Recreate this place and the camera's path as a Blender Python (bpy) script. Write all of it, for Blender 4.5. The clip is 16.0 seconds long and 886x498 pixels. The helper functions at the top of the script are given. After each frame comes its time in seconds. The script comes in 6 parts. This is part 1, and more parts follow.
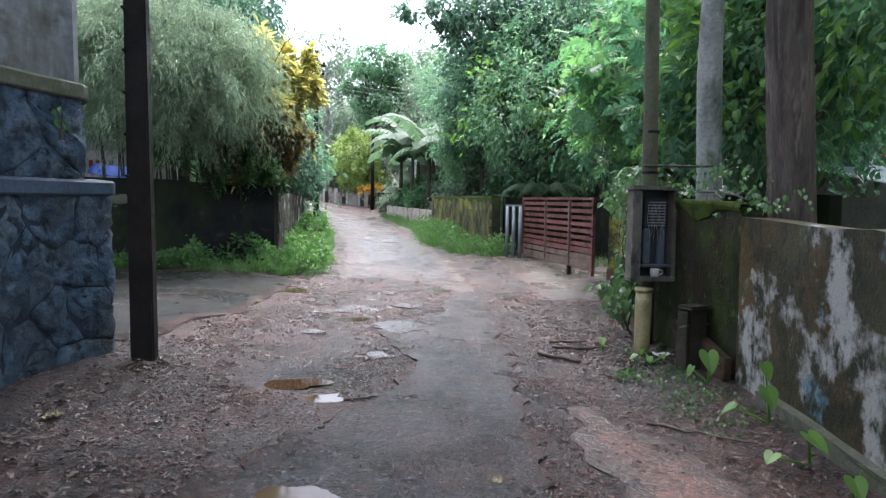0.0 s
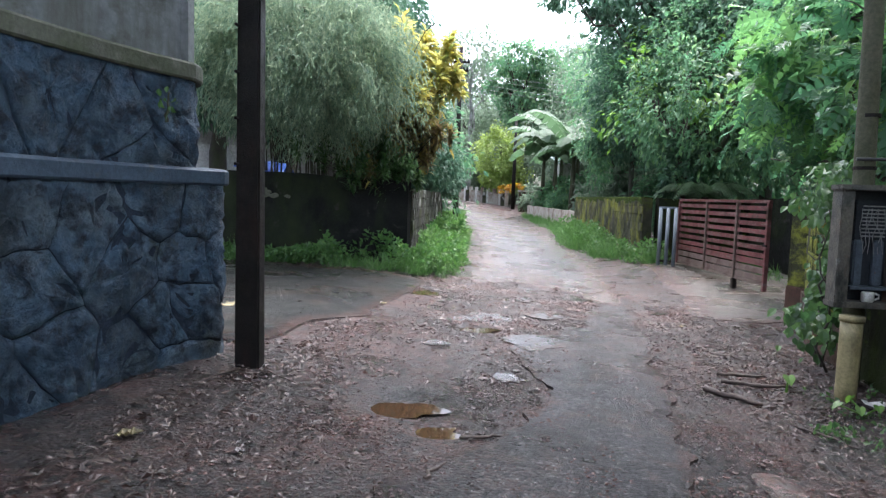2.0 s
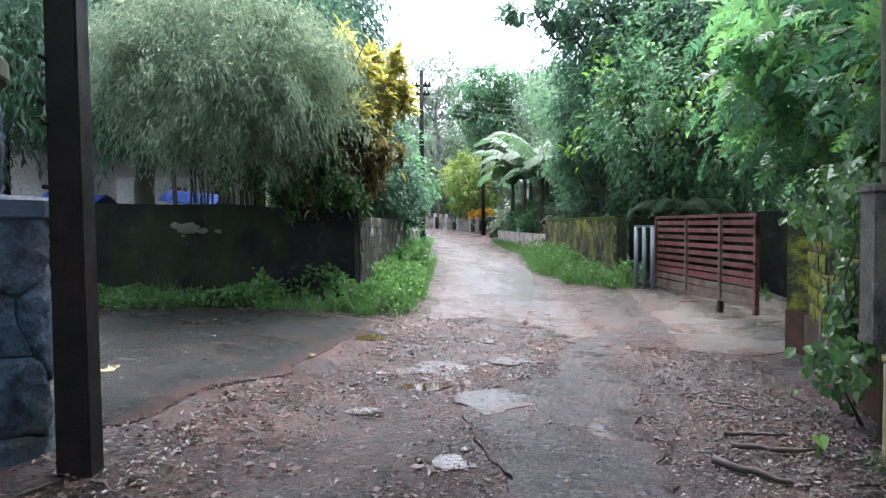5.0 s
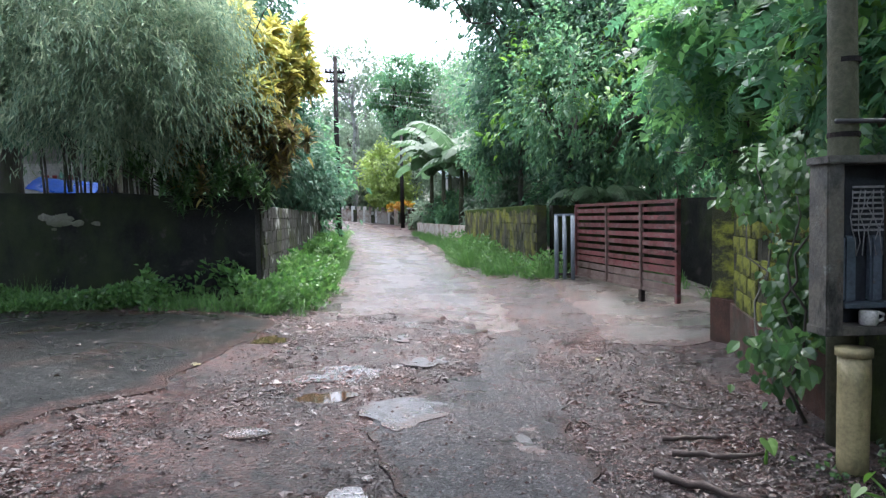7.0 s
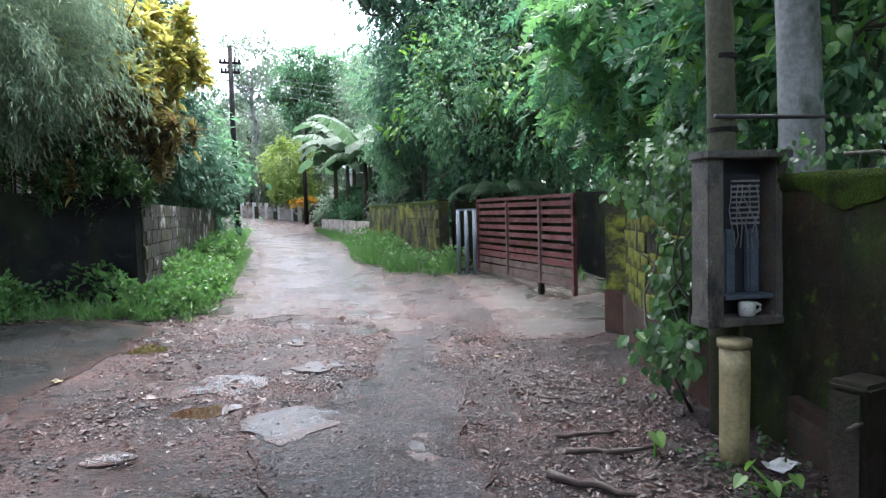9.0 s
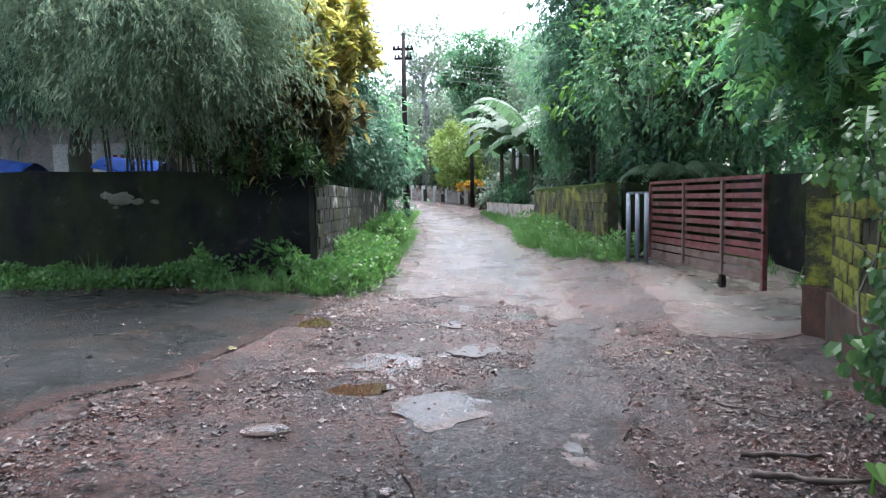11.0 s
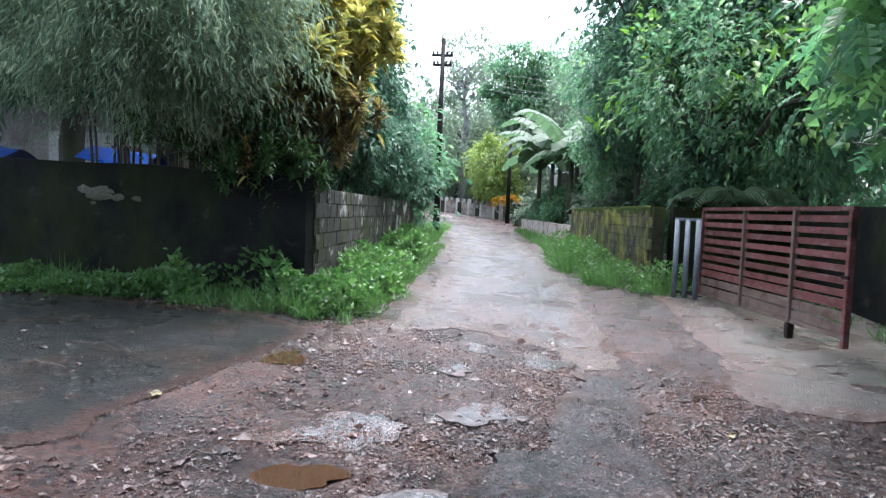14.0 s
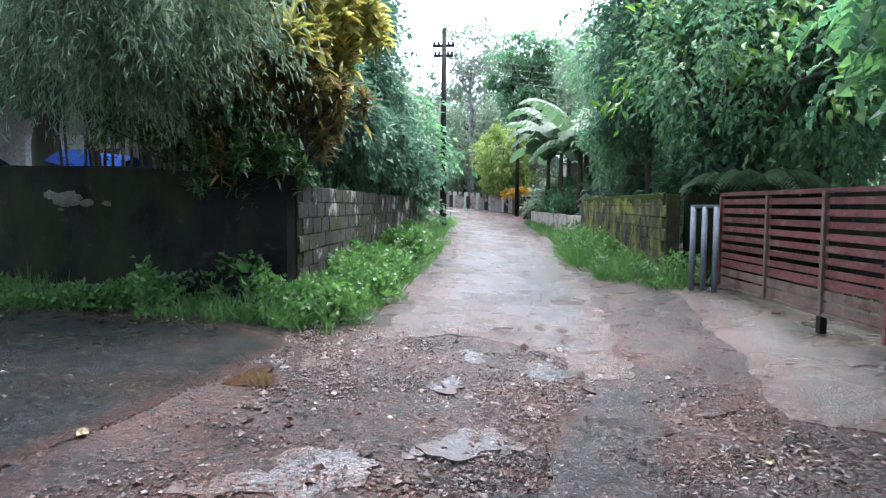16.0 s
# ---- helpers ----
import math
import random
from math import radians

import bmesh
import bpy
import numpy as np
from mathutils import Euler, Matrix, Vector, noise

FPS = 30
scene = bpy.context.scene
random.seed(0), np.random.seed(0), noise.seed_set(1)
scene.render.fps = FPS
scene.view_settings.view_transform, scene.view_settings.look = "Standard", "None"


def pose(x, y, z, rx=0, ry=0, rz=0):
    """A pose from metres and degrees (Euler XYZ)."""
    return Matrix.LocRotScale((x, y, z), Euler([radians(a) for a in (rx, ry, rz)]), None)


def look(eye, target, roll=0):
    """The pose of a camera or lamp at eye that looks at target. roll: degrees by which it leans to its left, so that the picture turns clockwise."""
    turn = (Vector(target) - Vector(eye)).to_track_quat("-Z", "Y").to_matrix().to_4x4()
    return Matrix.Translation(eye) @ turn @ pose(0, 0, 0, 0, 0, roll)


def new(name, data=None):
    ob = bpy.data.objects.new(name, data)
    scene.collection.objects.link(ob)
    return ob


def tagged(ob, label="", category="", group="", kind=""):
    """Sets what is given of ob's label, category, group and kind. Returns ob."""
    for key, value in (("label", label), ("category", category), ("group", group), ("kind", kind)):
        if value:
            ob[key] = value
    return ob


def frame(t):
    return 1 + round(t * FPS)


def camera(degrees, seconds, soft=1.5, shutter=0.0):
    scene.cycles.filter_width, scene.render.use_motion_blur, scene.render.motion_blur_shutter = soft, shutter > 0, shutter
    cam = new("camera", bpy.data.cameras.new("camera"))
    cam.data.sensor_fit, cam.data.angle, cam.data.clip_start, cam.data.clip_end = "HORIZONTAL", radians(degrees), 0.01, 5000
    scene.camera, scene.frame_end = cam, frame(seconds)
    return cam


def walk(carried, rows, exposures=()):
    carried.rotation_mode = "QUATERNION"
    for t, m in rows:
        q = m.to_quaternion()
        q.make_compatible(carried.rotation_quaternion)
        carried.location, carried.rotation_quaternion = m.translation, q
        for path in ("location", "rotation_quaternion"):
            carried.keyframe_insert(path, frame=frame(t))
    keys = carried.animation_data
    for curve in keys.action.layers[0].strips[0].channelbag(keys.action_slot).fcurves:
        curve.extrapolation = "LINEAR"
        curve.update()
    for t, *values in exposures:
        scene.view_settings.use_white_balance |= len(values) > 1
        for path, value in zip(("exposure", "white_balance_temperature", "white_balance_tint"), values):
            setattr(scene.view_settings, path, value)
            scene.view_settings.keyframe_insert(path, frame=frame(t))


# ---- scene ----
cam = camera(69.3, 16.0, soft=1.3)
PATH = [
    (0, (-0.541, 0.717, 1.645), (-0.197, 2.681, 1.49), 0.7),
    (0.5, (-0.485, 0.937, 1.639), (0.033, 2.864, 1.492), 0.7),
    (1, (-0.558, 1.149, 1.611), (-0.061, 3.078, 1.428), 1.9),
    (1.5, (-0.481, 1.442, 1.599), (-0.418, 3.435, 1.445), 2.5),
    (2, (-0.423, 1.624, 1.614), (-0.511, 3.615, 1.449), 1.8),
    (2.5, (-0.465, 1.905, 1.595), (-0.284, 3.894, 1.491), 1.1),
    (3, (-0.423, 2.122, 1.577), (-0.326, 4.117, 1.475), 0.0),
    (3.2, (-0.35, 2.266, 1.589), (-0.33, 4.265, 1.55), 0.6),
    (5.3, (-0.074, 3.038, 1.586), (-0.088, 5.035, 1.488), -0.6),
    (5.5, (-0.049, 3.086, 1.564), (-0.026, 5.082, 1.443), 0.4),
    (6, (-0.009, 3.257, 1.529), (0.222, 5.236, 1.352), -0.0),
    (6.5, (-0.024, 3.536, 1.517), (0.281, 5.509, 1.406), -0.9),
    (7, (0.037, 3.703, 1.513), (0.268, 5.687, 1.413), -1.1),
    (7.5, (0.181, 3.775, 1.547), (0.401, 5.761, 1.464), 1.2),
    (8, (0.236, 3.825, 1.541), (0.824, 5.732, 1.414), 0.7),
    (8.5, (0.214, 3.855, 1.533), (0.873, 5.738, 1.383), -0.3),
    (9, (0.202, 3.886, 1.522), (0.712, 5.816, 1.4), -1.7),
    (9.5, (0.201, 3.919, 1.525), (0.465, 5.898, 1.407), -2.2),
    (10, (0.22, 3.948, 1.514), (0.345, 5.94, 1.378), -1.5),
    (10.2, (0.222, 3.963, 1.503), (0.306, 5.955, 1.343), -2.2),
    (12.3, (0.401, 4.873, 1.477), (0.305, 6.865, 1.321), 1.3),
    (12.5, (0.389, 4.974, 1.482), (0.411, 6.97, 1.356), 2.1),
    (13, (0.365, 5.204, 1.495), (0.411, 7.196, 1.323), 2.9),
    (13.5, (0.434, 5.4, 1.499), (0.363, 7.394, 1.359), 0.4),
    (14, (0.537, 5.53, 1.507), (0.43, 7.523, 1.387), 2.1),
    (14.5, (0.464, 5.632, 1.53), (0.486, 7.626, 1.384), 2.7),
    (15, (0.47, 5.92, 1.5), (0.498, 7.913, 1.337), 0.4),
    (15.5, (0.562, 6.108, 1.494), (0.497, 8.101, 1.336), -0.3),
    (16, (0.718, 6.223, 1.507), (0.571, 8.212, 1.371), 0.2),
]
walk(cam, [(t, look(e, a, r)) for t, e, a, r in PATH], [(0.0, 2.6, 6100, 14), (16.0, 2.57, 5850, 12)])

# ---- world and light: overcast, just after rain ----
world = bpy.data.worlds.new("overcast_sky")
scene.world = world
world.use_nodes = True
wn = world.node_tree.nodes
wl = world.node_tree.links
sky = wn.new("ShaderNodeTexSky")
sky.sky_type, sky.sun_disc = "NISHITA", False
sky.sun_elevation, sky.sun_rotation = radians(72), radians(16)
sky.air_density, sky.dust_density, sky.ozone_density = 1.0, 4.0, 1.0
grey = wn.new("ShaderNodeHueSaturation")
grey.inputs["Saturation"].default_value = 0.5
wl.new(sky.outputs[0], grey.inputs["Color"])
wl.new(grey.outputs[0], wn["Background"].inputs["Color"])
wn["Background"].inputs["Strength"].default_value = 0.145
sun = new("sun", bpy.data.lights.new("sun", "SUN"))
sun.data.energy, sun.data.angle, sun.data.color = 1.6, radians(60), (1.0, 0.98, 0.95)
sun.matrix_world = look((2, 7, 24), (0, 0, 0))

# ---- small tools ----
rng = np.random.default_rng(7)


def vnoise(x, y, seed=0):
    """Smooth value noise on the plane, 0 to 1."""
    x, y = np.asarray(x, float), np.asarray(y, float)
    xi, yi = np.floor(x), np.floor(y)
    u, v = x - xi, y - yi
    u, v = u * u * (3 - 2 * u), v * v * (3 - 2 * v)

    def h(a, b):
        s = np.sin(a * 127.1 + b * 311.7 + seed * 74.7) * 43758.5453
        return s - np.floor(s)
    return (h(xi, yi) * (1 - u) + h(xi + 1, yi) * u) * (1 - v) + (h(xi, yi + 1) * (1 - u) + h(xi + 1, yi + 1) * u) * v


def fbm(x, y, seed=0, octaves=3):
    return sum(vnoise(x * 2 ** k, y * 2 ** k, seed + k) / 2 ** k for k in range(octaves)) / 1.75


def smooth(a, b, v):
    w = np.clip((v - a) / (b - a), 0, 1)
    return w * w * (3 - 2 * w)


def mesh_np(name, verts, faces, mat=None, smoothed=False):
    """A mesh from arrays; faces all have the same number of corners."""
    verts, faces = np.asarray(verts, np.float32), np.asarray(faces, np.int32)
    me = bpy.data.meshes.new(name)
    n, k = faces.shape
    me.vertices.add(len(verts))
    me.vertices.foreach_set("co", verts.ravel())
    me.loops.add(n * k)
    me.loops.foreach_set("vertex_index", faces.ravel())
    me.polygons.add(n)
    me.polygons.foreach_set("loop_start", np.arange(0, n * k, k, dtype=np.int32))
    me.polygons.foreach_set("use_smooth", np.full(n, smoothed, dtype=bool))
    me.update(calc_edges=True)
    if mat:
        me.materials.append(mat)
    return me


def part(name, data, material, parent=None, label=""):
    """Links a bmesh or a mesh as one object under a thing or a part."""
    if isinstance(data, bmesh.types.BMesh):
        me = bpy.data.meshes.new(name)
        data.to_mesh(me)
        data.free()
        me.materials.append(material)
    else:
        me = data
    ob = new(name, me)
    if parent:
        ob.parent = parent
    return tagged(ob, label)


def thing(name, label, category, at=(0, 0, 0), turn=0, group="", kind=""):
    ob = new(name)
    ob.matrix_basis = pose(*at, 0, 0, turn)
    return tagged(ob, label, category, group, kind)


def box_bm(x0, x1, y0, y1, z0, z1, bevel=0.0, bm=None):
    bm = bm or bmesh.new()
    got = bmesh.ops.create_cube(bm, size=1)["verts"]
    for v in got:
        v.co = Vector(((x0 + x1) / 2 + v.co.x * (x1 - x0), (y0 + y1) / 2 + v.co.y * (y1 - y0), (z0 + z1) / 2 + v.co.z * (z1 - z0)))
    if bevel:
        edges = {e for v in got for e in v.link_edges}
        bmesh.ops.bevel(bm, geom=list(edges), offset=bevel, segments=2, affect="EDGES")
    return bm


def tube(points, radii, sides=10, jitter=0.0, seed=0):
    """Vertices and faces of a tapered tube along a line of points."""
    pts = np.asarray(points, float)
    n = len(pts)
    r = np.asarray(radii, float)
    tang = np.gradient(pts, axis=0)
    tang /= np.linalg.norm(tang, axis=1)[:, None] + 1e-9
    ref = np.where(np.abs(tang[:, 2:3]) > 0.9, [[1.0, 0, 0]], [[0, 0, 1.0]])
    a = np.cross(tang, ref)
    a /= np.linalg.norm(a, axis=1)[:, None]
    b = np.cross(tang, a)
    ang = np.linspace(0, 2 * np.pi, sides, endpoint=False)
    gen = np.random.default_rng(seed)
    rr = r[:, None] * (1 + jitter * gen.normal(size=(n, sides)))
    v = pts[:, None] + rr[..., None] * (np.cos(ang)[None, :, None] * a[:, None] + np.sin(ang)[None, :, None] * b[:, None])
    v = np.vstack([v.reshape(-1, 3), pts[:1], pts[-1:]])
    f = []
    for i in range(n - 1):
        for j in range(sides):
            k = (j + 1) % sides
            f.append((i * sides + j, i * sides + k, (i + 1) * sides + k))
            f.append((i * sides + j, (i + 1) * sides + k, (i + 1) * sides + j))
    m = n * sides
    for j in range(sides):
        k = (j + 1) % sides
        f.append((k, j, m))
        f.append(((n - 1) * sides + j, (n - 1) * sides + k, m + 1))
    return v, np.array(f)[:, ::-1]


def merge(lumps):
    vs, fs, at = [], [], 0
    for v, f in lumps:
        vs.append(v)
        fs.append(f + at)
        at += len(v)
    return np.vstack(vs), np.vstack(fs)


# ---- materials ----
def nodes_of(name):
    m = bpy.data.materials.new(name)
    m.use_nodes = True
    t = m.node_tree
    return m, t.nodes, t.links, t.nodes["Principled BSDF"]


def surf(name, c1, c2, scale=5.0, stains=(), rough=(0.6, 0.9), bump=0.3, bump_scale=30.0, stretch=(1, 1, 1), metal=0.0, pieces=0.0, wet=0.0, spec=0.5, relief=0.02, cells=0.0, worn=None):
    """A worn surface: two tones of grain, stains (colour, scale, threshold, softness, stretch), relief and patchy gloss."""
    m, n, l, p = nodes_of(name)
    co = n.new("ShaderNodeTexCoord")
    mp = n.new("ShaderNodeMapping")
    mp.inputs["Scale"].default_value = stretch
    place = n.new("ShaderNodeNewGeometry").outputs["Position"] if pieces else co.outputs["Object"]
    l.new(place, mp.inputs["Vector"])

    def noise_at(sc, detail=6.0, vec=None, rg=0.6):
        t = n.new("ShaderNodeTexNoise")
        t.inputs["Scale"].default_value, t.inputs["Detail"].default_value, t.inputs["Roughness"].default_value = sc, detail, rg
        l.new(vec or mp.outputs[0], t.inputs["Vector"])
        return t.outputs["Fac"]

    def span(value, a, b, lo=0.0, hi=1.0):
        r = n.new("ShaderNodeMapRange")
        r.inputs["From Min"].default_value, r.inputs["From Max"].default_value = a, b
        r.inputs["To Min"].default_value, r.inputs["To Max"].default_value = lo, hi
        l.new(value, r.inputs["Value"])
        return r.outputs[0]

    def mix(fac, a, b):
        x = n.new("ShaderNodeMix")
        x.data_type = "RGBA"
        l.new(fac, x.inputs["Factor"])
        for s, v in (("A", a), ("B", b)):
            sock = [i for i in x.inputs if i.name == s and i.type == "RGBA"][0]
            if isinstance(v, tuple):
                sock.default_value = (*v, 1)
            else:
                l.new(v, sock)
        return [o for o in x.outputs if o.type == "RGBA"][0]

    col = mix(span(noise_at(scale), 0.35, 0.65), c1, c2)
    fine = span(noise_at(scale * 9, 4.0), 0.3, 0.7, 0.72, 1.18)
    hs = n.new("ShaderNodeHueSaturation")
    l.new(fine, hs.inputs["Value"])
    l.new(col, hs.inputs["Color"])
    col = hs.outputs[0]
    if pieces:
        oi = n.new("ShaderNodeObjectInfo")
        h2 = n.new("ShaderNodeHueSaturation")
        l.new(span(oi.outputs["Random"], 0, 1, 1 - pieces, 1 + pieces), h2.inputs["Value"])
        l.new(col, h2.inputs["Color"])
        col = h2.outputs[0]
    for c, sc, at, soft, st in stains:
        m2 = n.new("ShaderNodeMapping")
        m2.inputs["Scale"].default_value = st
        m2.inputs["Location"].default_value = (sc * 1.7, at * 9, 0.3)
        l.new(place, m2.inputs["Vector"])
        col = mix(span(noise_at(sc, 7.0, m2.outputs[0], 0.65), at - soft, at + soft), col, c)
    if worn:
        # earth washed over the sheet from its edges inwards
        at_edge = n.new("ShaderNodeAttribute")
        at_edge.attribute_name = "wear"
        ragged = n.new("ShaderNodeMath")
        ragged.operation = "ADD"
        l.new(at_edge.outputs["Fac"], ragged.inputs[0])
        l.new(span(noise_at(2.6, 8.0, None, 0.72), 0.25, 0.75, -0.55, 0.55), ragged.inputs[1])
        earth = mix(span(noise_at(7.0, 6.0), 0.35, 0.65), worn[0], worn[1])
        col = mix(span(ragged.outputs[0], 0.3, 0.75), col, earth)
    height = noise_at(bump_scale, 8.0, None, 0.7)
    if cells:
        vo = n.new("ShaderNodeTexVoronoi")
        vo.inputs["Scale"].default_value = cells
        l.new(mp.outputs[0], vo.inputs["Vector"])
        sep = n.new("ShaderNodeSeparateColor")
        l.new(vo.outputs["Color"], sep.inputs[0])
        h3 = n.new("ShaderNodeHueSaturation")
        l.new(span(sep.outputs[0], 0, 1, 0.45, 1.6), h3.inputs["Value"])
        l.new(col, h3.inputs["Color"])
        col = h3.outputs[0]
        ad = n.new("ShaderNodeMath")
        ad.operation = "MULTIPLY_ADD"
        l.new(vo.outputs["Distance"], ad.inputs[0])
        ad.inputs[1].default_value = -0.7
        l.new(height, ad.inputs[2])
        height = ad.outputs[0]
    l.new(col, p.inputs["Base Color"])
    g = noise_at(scale * 0.6, 5.0)
    l.new(span(g, 0.38, 0.62, rough[0], rough[1]), p.inputs["Roughness"])
    p.inputs["Metallic"].default_value = metal
    p.inputs["Specular IOR Level"].default_value = spec
    if wet:
        p.inputs["Coat Weight"].default_value = wet
        p.inputs["Coat Roughness"].default_value = 0.12
    b = n.new("ShaderNodeBump")
    b.inputs["Strength"].default_value, b.inputs["Distance"].default_value = bump, relief
    l.new(height, b.inputs["Height"])
    l.new(b.outputs[0], p.inputs["Normal"])
    if wet:
        b2 = n.new("ShaderNodeBump")
        b2.inputs["Strength"].default_value, b2.inputs["Distance"].default_value = bump * 0.6, relief
        l.new(height, b2.inputs["Height"])
        l.new(b2.outputs[0], p.inputs["Coat Normal"])
    return m


def leafy(name, cols, rough=0.4, through_light=0.42, spec=0.5):
    """Leaves: a tone for each leaf, gloss, and light that shines through."""
    m, n, l, p = nodes_of(name)
    gi = n.new("ShaderNodeNewGeometry")
    ramp = n.new("ShaderNodeValToRGB")
    ramp.color_ramp.interpolation = "LINEAR"
    els = ramp.color_ramp.elements
    while len(els) < len(cols):
        els.new(0.5)
    for i, c in enumerate(cols):
        els[i].position = i / max(1, len(cols) - 1)
        els[i].color = (*c, 1)
    l.new(gi.outputs["Random Per Island"], ramp.inputs[0])
    l.new(ramp.outputs[0], p.inputs["Base Color"])
    p.inputs["Roughness"].default_value = rough
    p.inputs["Specular IOR Level"].default_value = spec
    tr = n.new("ShaderNodeBsdfTranslucent")
    hs = n.new("ShaderNodeHueSaturation")
    hs.inputs["Value"].default_value, hs.inputs["Saturation"].default_value = 1.5, 1.1
    l.new(ramp.outputs[0], hs.inputs["Color"])
    l.new(hs.outputs[0], tr.inputs["Color"])
    mx = n.new("ShaderNodeMixShader")
    mx.inputs[0].default_value = through_light
    l.new(p.outputs[0], mx.inputs[1])
    l.new(tr.outputs[0], mx.inputs[2])
    l.new(mx.outputs[0], n["Material Output"].inputs["Surface"])
    return m


M = {}
EARTH = ((0.06, 0.028, 0.022), (0.032, 0.019, 0.016))
M["mud"] = surf("wet_red_mud", (0.05, 0.024, 0.0185), (0.025, 0.016, 0.014), 2.2,
                [((0.023, 0.019, 0.019), 1.3, 0.55, 0.1, (1, 1, 1)), ((0.082, 0.035, 0.027), 0.8, 0.54, 0.1, (1, 1, 1)), ((0.011, 0.009, 0.0085), 9, 0.57, 0.06, (1, 1, 1)), ((0.09, 0.07, 0.065), 20, 0.62, 0.04, (1, 1, 1))], (0.14, 0.6), 1.0, 24, relief=0.04, wet=0.2, cells=38)
M["clay"] = surf("smooth_wet_red_clay", (0.125, 0.047, 0.034), (0.08, 0.034, 0.026), 2.0,
                 [((0.05, 0.028, 0.023), 1.4, 0.56, 0.1, (1, 1, 1)), ((0.19, 0.09, 0.07), 3.0, 0.6, 0.08, (1, 1, 1))], (0.2, 0.5), 0.7, 30, relief=0.02, wet=0.25, cells=30, worn=EARTH)
M["asphalt"] = surf("wet_worn_asphalt", (0.038, 0.036, 0.041), (0.058, 0.053, 0.058), 1.7,
                    [((0.075, 0.047, 0.042), 0.9, 0.55, 0.12, (1, 0.6, 1)), ((0.013, 0.0125, 0.014), 18, 0.53, 0.05, (1, 1, 1)), ((0.02, 0.019, 0.021), 2.2, 0.56, 0.06, (1, 1, 1)), ((0.055, 0.034, 0.03), 4.5, 0.58, 0.05, (1, 1, 1)), ((0.16, 0.15, 0.15), 26, 0.61, 0.04, (1, 1, 1))], (0.2, 0.55), 1.0, 50, wet=0.14, spec=0.5, relief=0.03, cells=42, worn=EARTH)
M["asphalt_far"] = surf("smooth_wet_pinkish_asphalt", (0.06, 0.053, 0.058), (0.08, 0.069, 0.072), 1.3,
                        [((0.1, 0.063, 0.055), 0.6, 0.54, 0.12, (1, 0.5, 1)), ((0.045, 0.042, 0.046), 1.8, 0.57, 0.07, (1, 0.6, 1)), ((0.04, 0.036, 0.038), 18, 0.57, 0.05, (1, 1, 1))], (0.1, 0.4), 0.9, 50, wet=0.3, relief=0.02, cells=45, worn=((0.085, 0.049, 0.041), (0.052, 0.033, 0.029)))
# broken bitumen rim, dark because its shadow line is put into the colour
M["edge"] = surf("bitumen_edge_shadow_line", (0.022, 0.02, 0.02), (0.04, 0.03, 0.028), 9.0, [], (0.85, 0.95), 0.5, 50, spec=0.05)
M["patch"] = surf("pale_worn_patch", (0.085, 0.079, 0.083), (0.055, 0.05, 0.053), 5.0, [((0.085, 0.055, 0.048), 3.5, 0.53, 0.07, (1, 1, 1)), ((0.025, 0.023, 0.024), 14, 0.55, 0.05, (1, 1, 1))], (0.06, 0.25), 0.4, 40, wet=0.4, relief=0.014, cells=45, worn=EARTH)
M["film"] = surf("water_film_on_asphalt", (0.045, 0.043, 0.048), (0.065, 0.061, 0.066), 4.0, [((0.03, 0.027, 0.028), 9, 0.6, 0.06, (1, 1, 1)), ((0.07, 0.046, 0.04), 2.5, 0.58, 0.06, (1, 1, 1))], (0.2, 0.5), 0.5, 45, wet=0.12, relief=0.014, cells=45, worn=EARTH)
M["concrete"] = surf("wet_concrete", (0.022, 0.023, 0.022), (0.0125, 0.0135, 0.0125), 1.2,
                     [((0.009, 0.0105, 0.009), 0.9, 0.53, 0.1, (1, 1, 1)), ((0.03, 0.02, 0.014), 1.6, 0.56, 0.06, (1, 1, 1)), ((0.075, 0.075, 0.07), 11, 0.61, 0.05, (1, 1, 1)), ((0.011, 0.012, 0.011), 5, 0.56, 0.05, (1, 1, 1))], (0.16, 0.6), 1.0, 30, relief=0.03, spec=0.28, cells=45, worn=EARTH)
M["drive"] = surf("pale_wet_concrete", (0.092, 0.088, 0.081), (0.06, 0.06, 0.056), 1.6,
                  [((0.1, 0.072, 0.058), 0.8, 0.55, 0.16, (1, 1, 1)), ((0.05, 0.056, 0.044), 2.4, 0.57, 0.1, (1, 1, 1)), ((0.045, 0.04, 0.035), 14, 0.6, 0.05, (1, 1, 1))], (0.15, 0.5), 0.7, 45, wet=0.08, cells=45, worn=((0.085, 0.052, 0.044), (0.055, 0.037, 0.032)))
M["stone"] = surf("dark_blue_painted_stone", (0.09, 0.155, 0.235), (0.045, 0.079, 0.122), 2.4,
                  [((0.18, 0.24, 0.3), 3.2, 0.6, 0.1, (1, 1, 1)), ((0.036, 0.043, 0.04), 0.9, 0.57, 0.1, (1, 1, 1)), ((0.016, 0.026, 0.042), 7, 0.57, 0.07, (1, 1, 1)), ((0.028, 0.036, 0.02), 2.2, 0.66, 0.05, (1, 1, 1))], (0.4, 0.8), 1.0, 7, pieces=0.05, spec=0.35, relief=0.16)
M["mortar"] = surf("painted_joint", (0.02, 0.033, 0.056), (0.012, 0.019, 0.032), 6.0, [], (0.6, 0.9), 0.9, 25, spec=0.25, relief=0.03)
M["dirtjoint"] = surf("dark_mossy_joint", (0.045, 0.045, 0.03), (0.028, 0.028, 0.02), 6.0, [((0.06, 0.075, 0.012), 2.0, 0.58, 0.08, (1, 1, 1))], (0.7, 0.95), 0.9, 25, spec=0.15, relief=0.03)
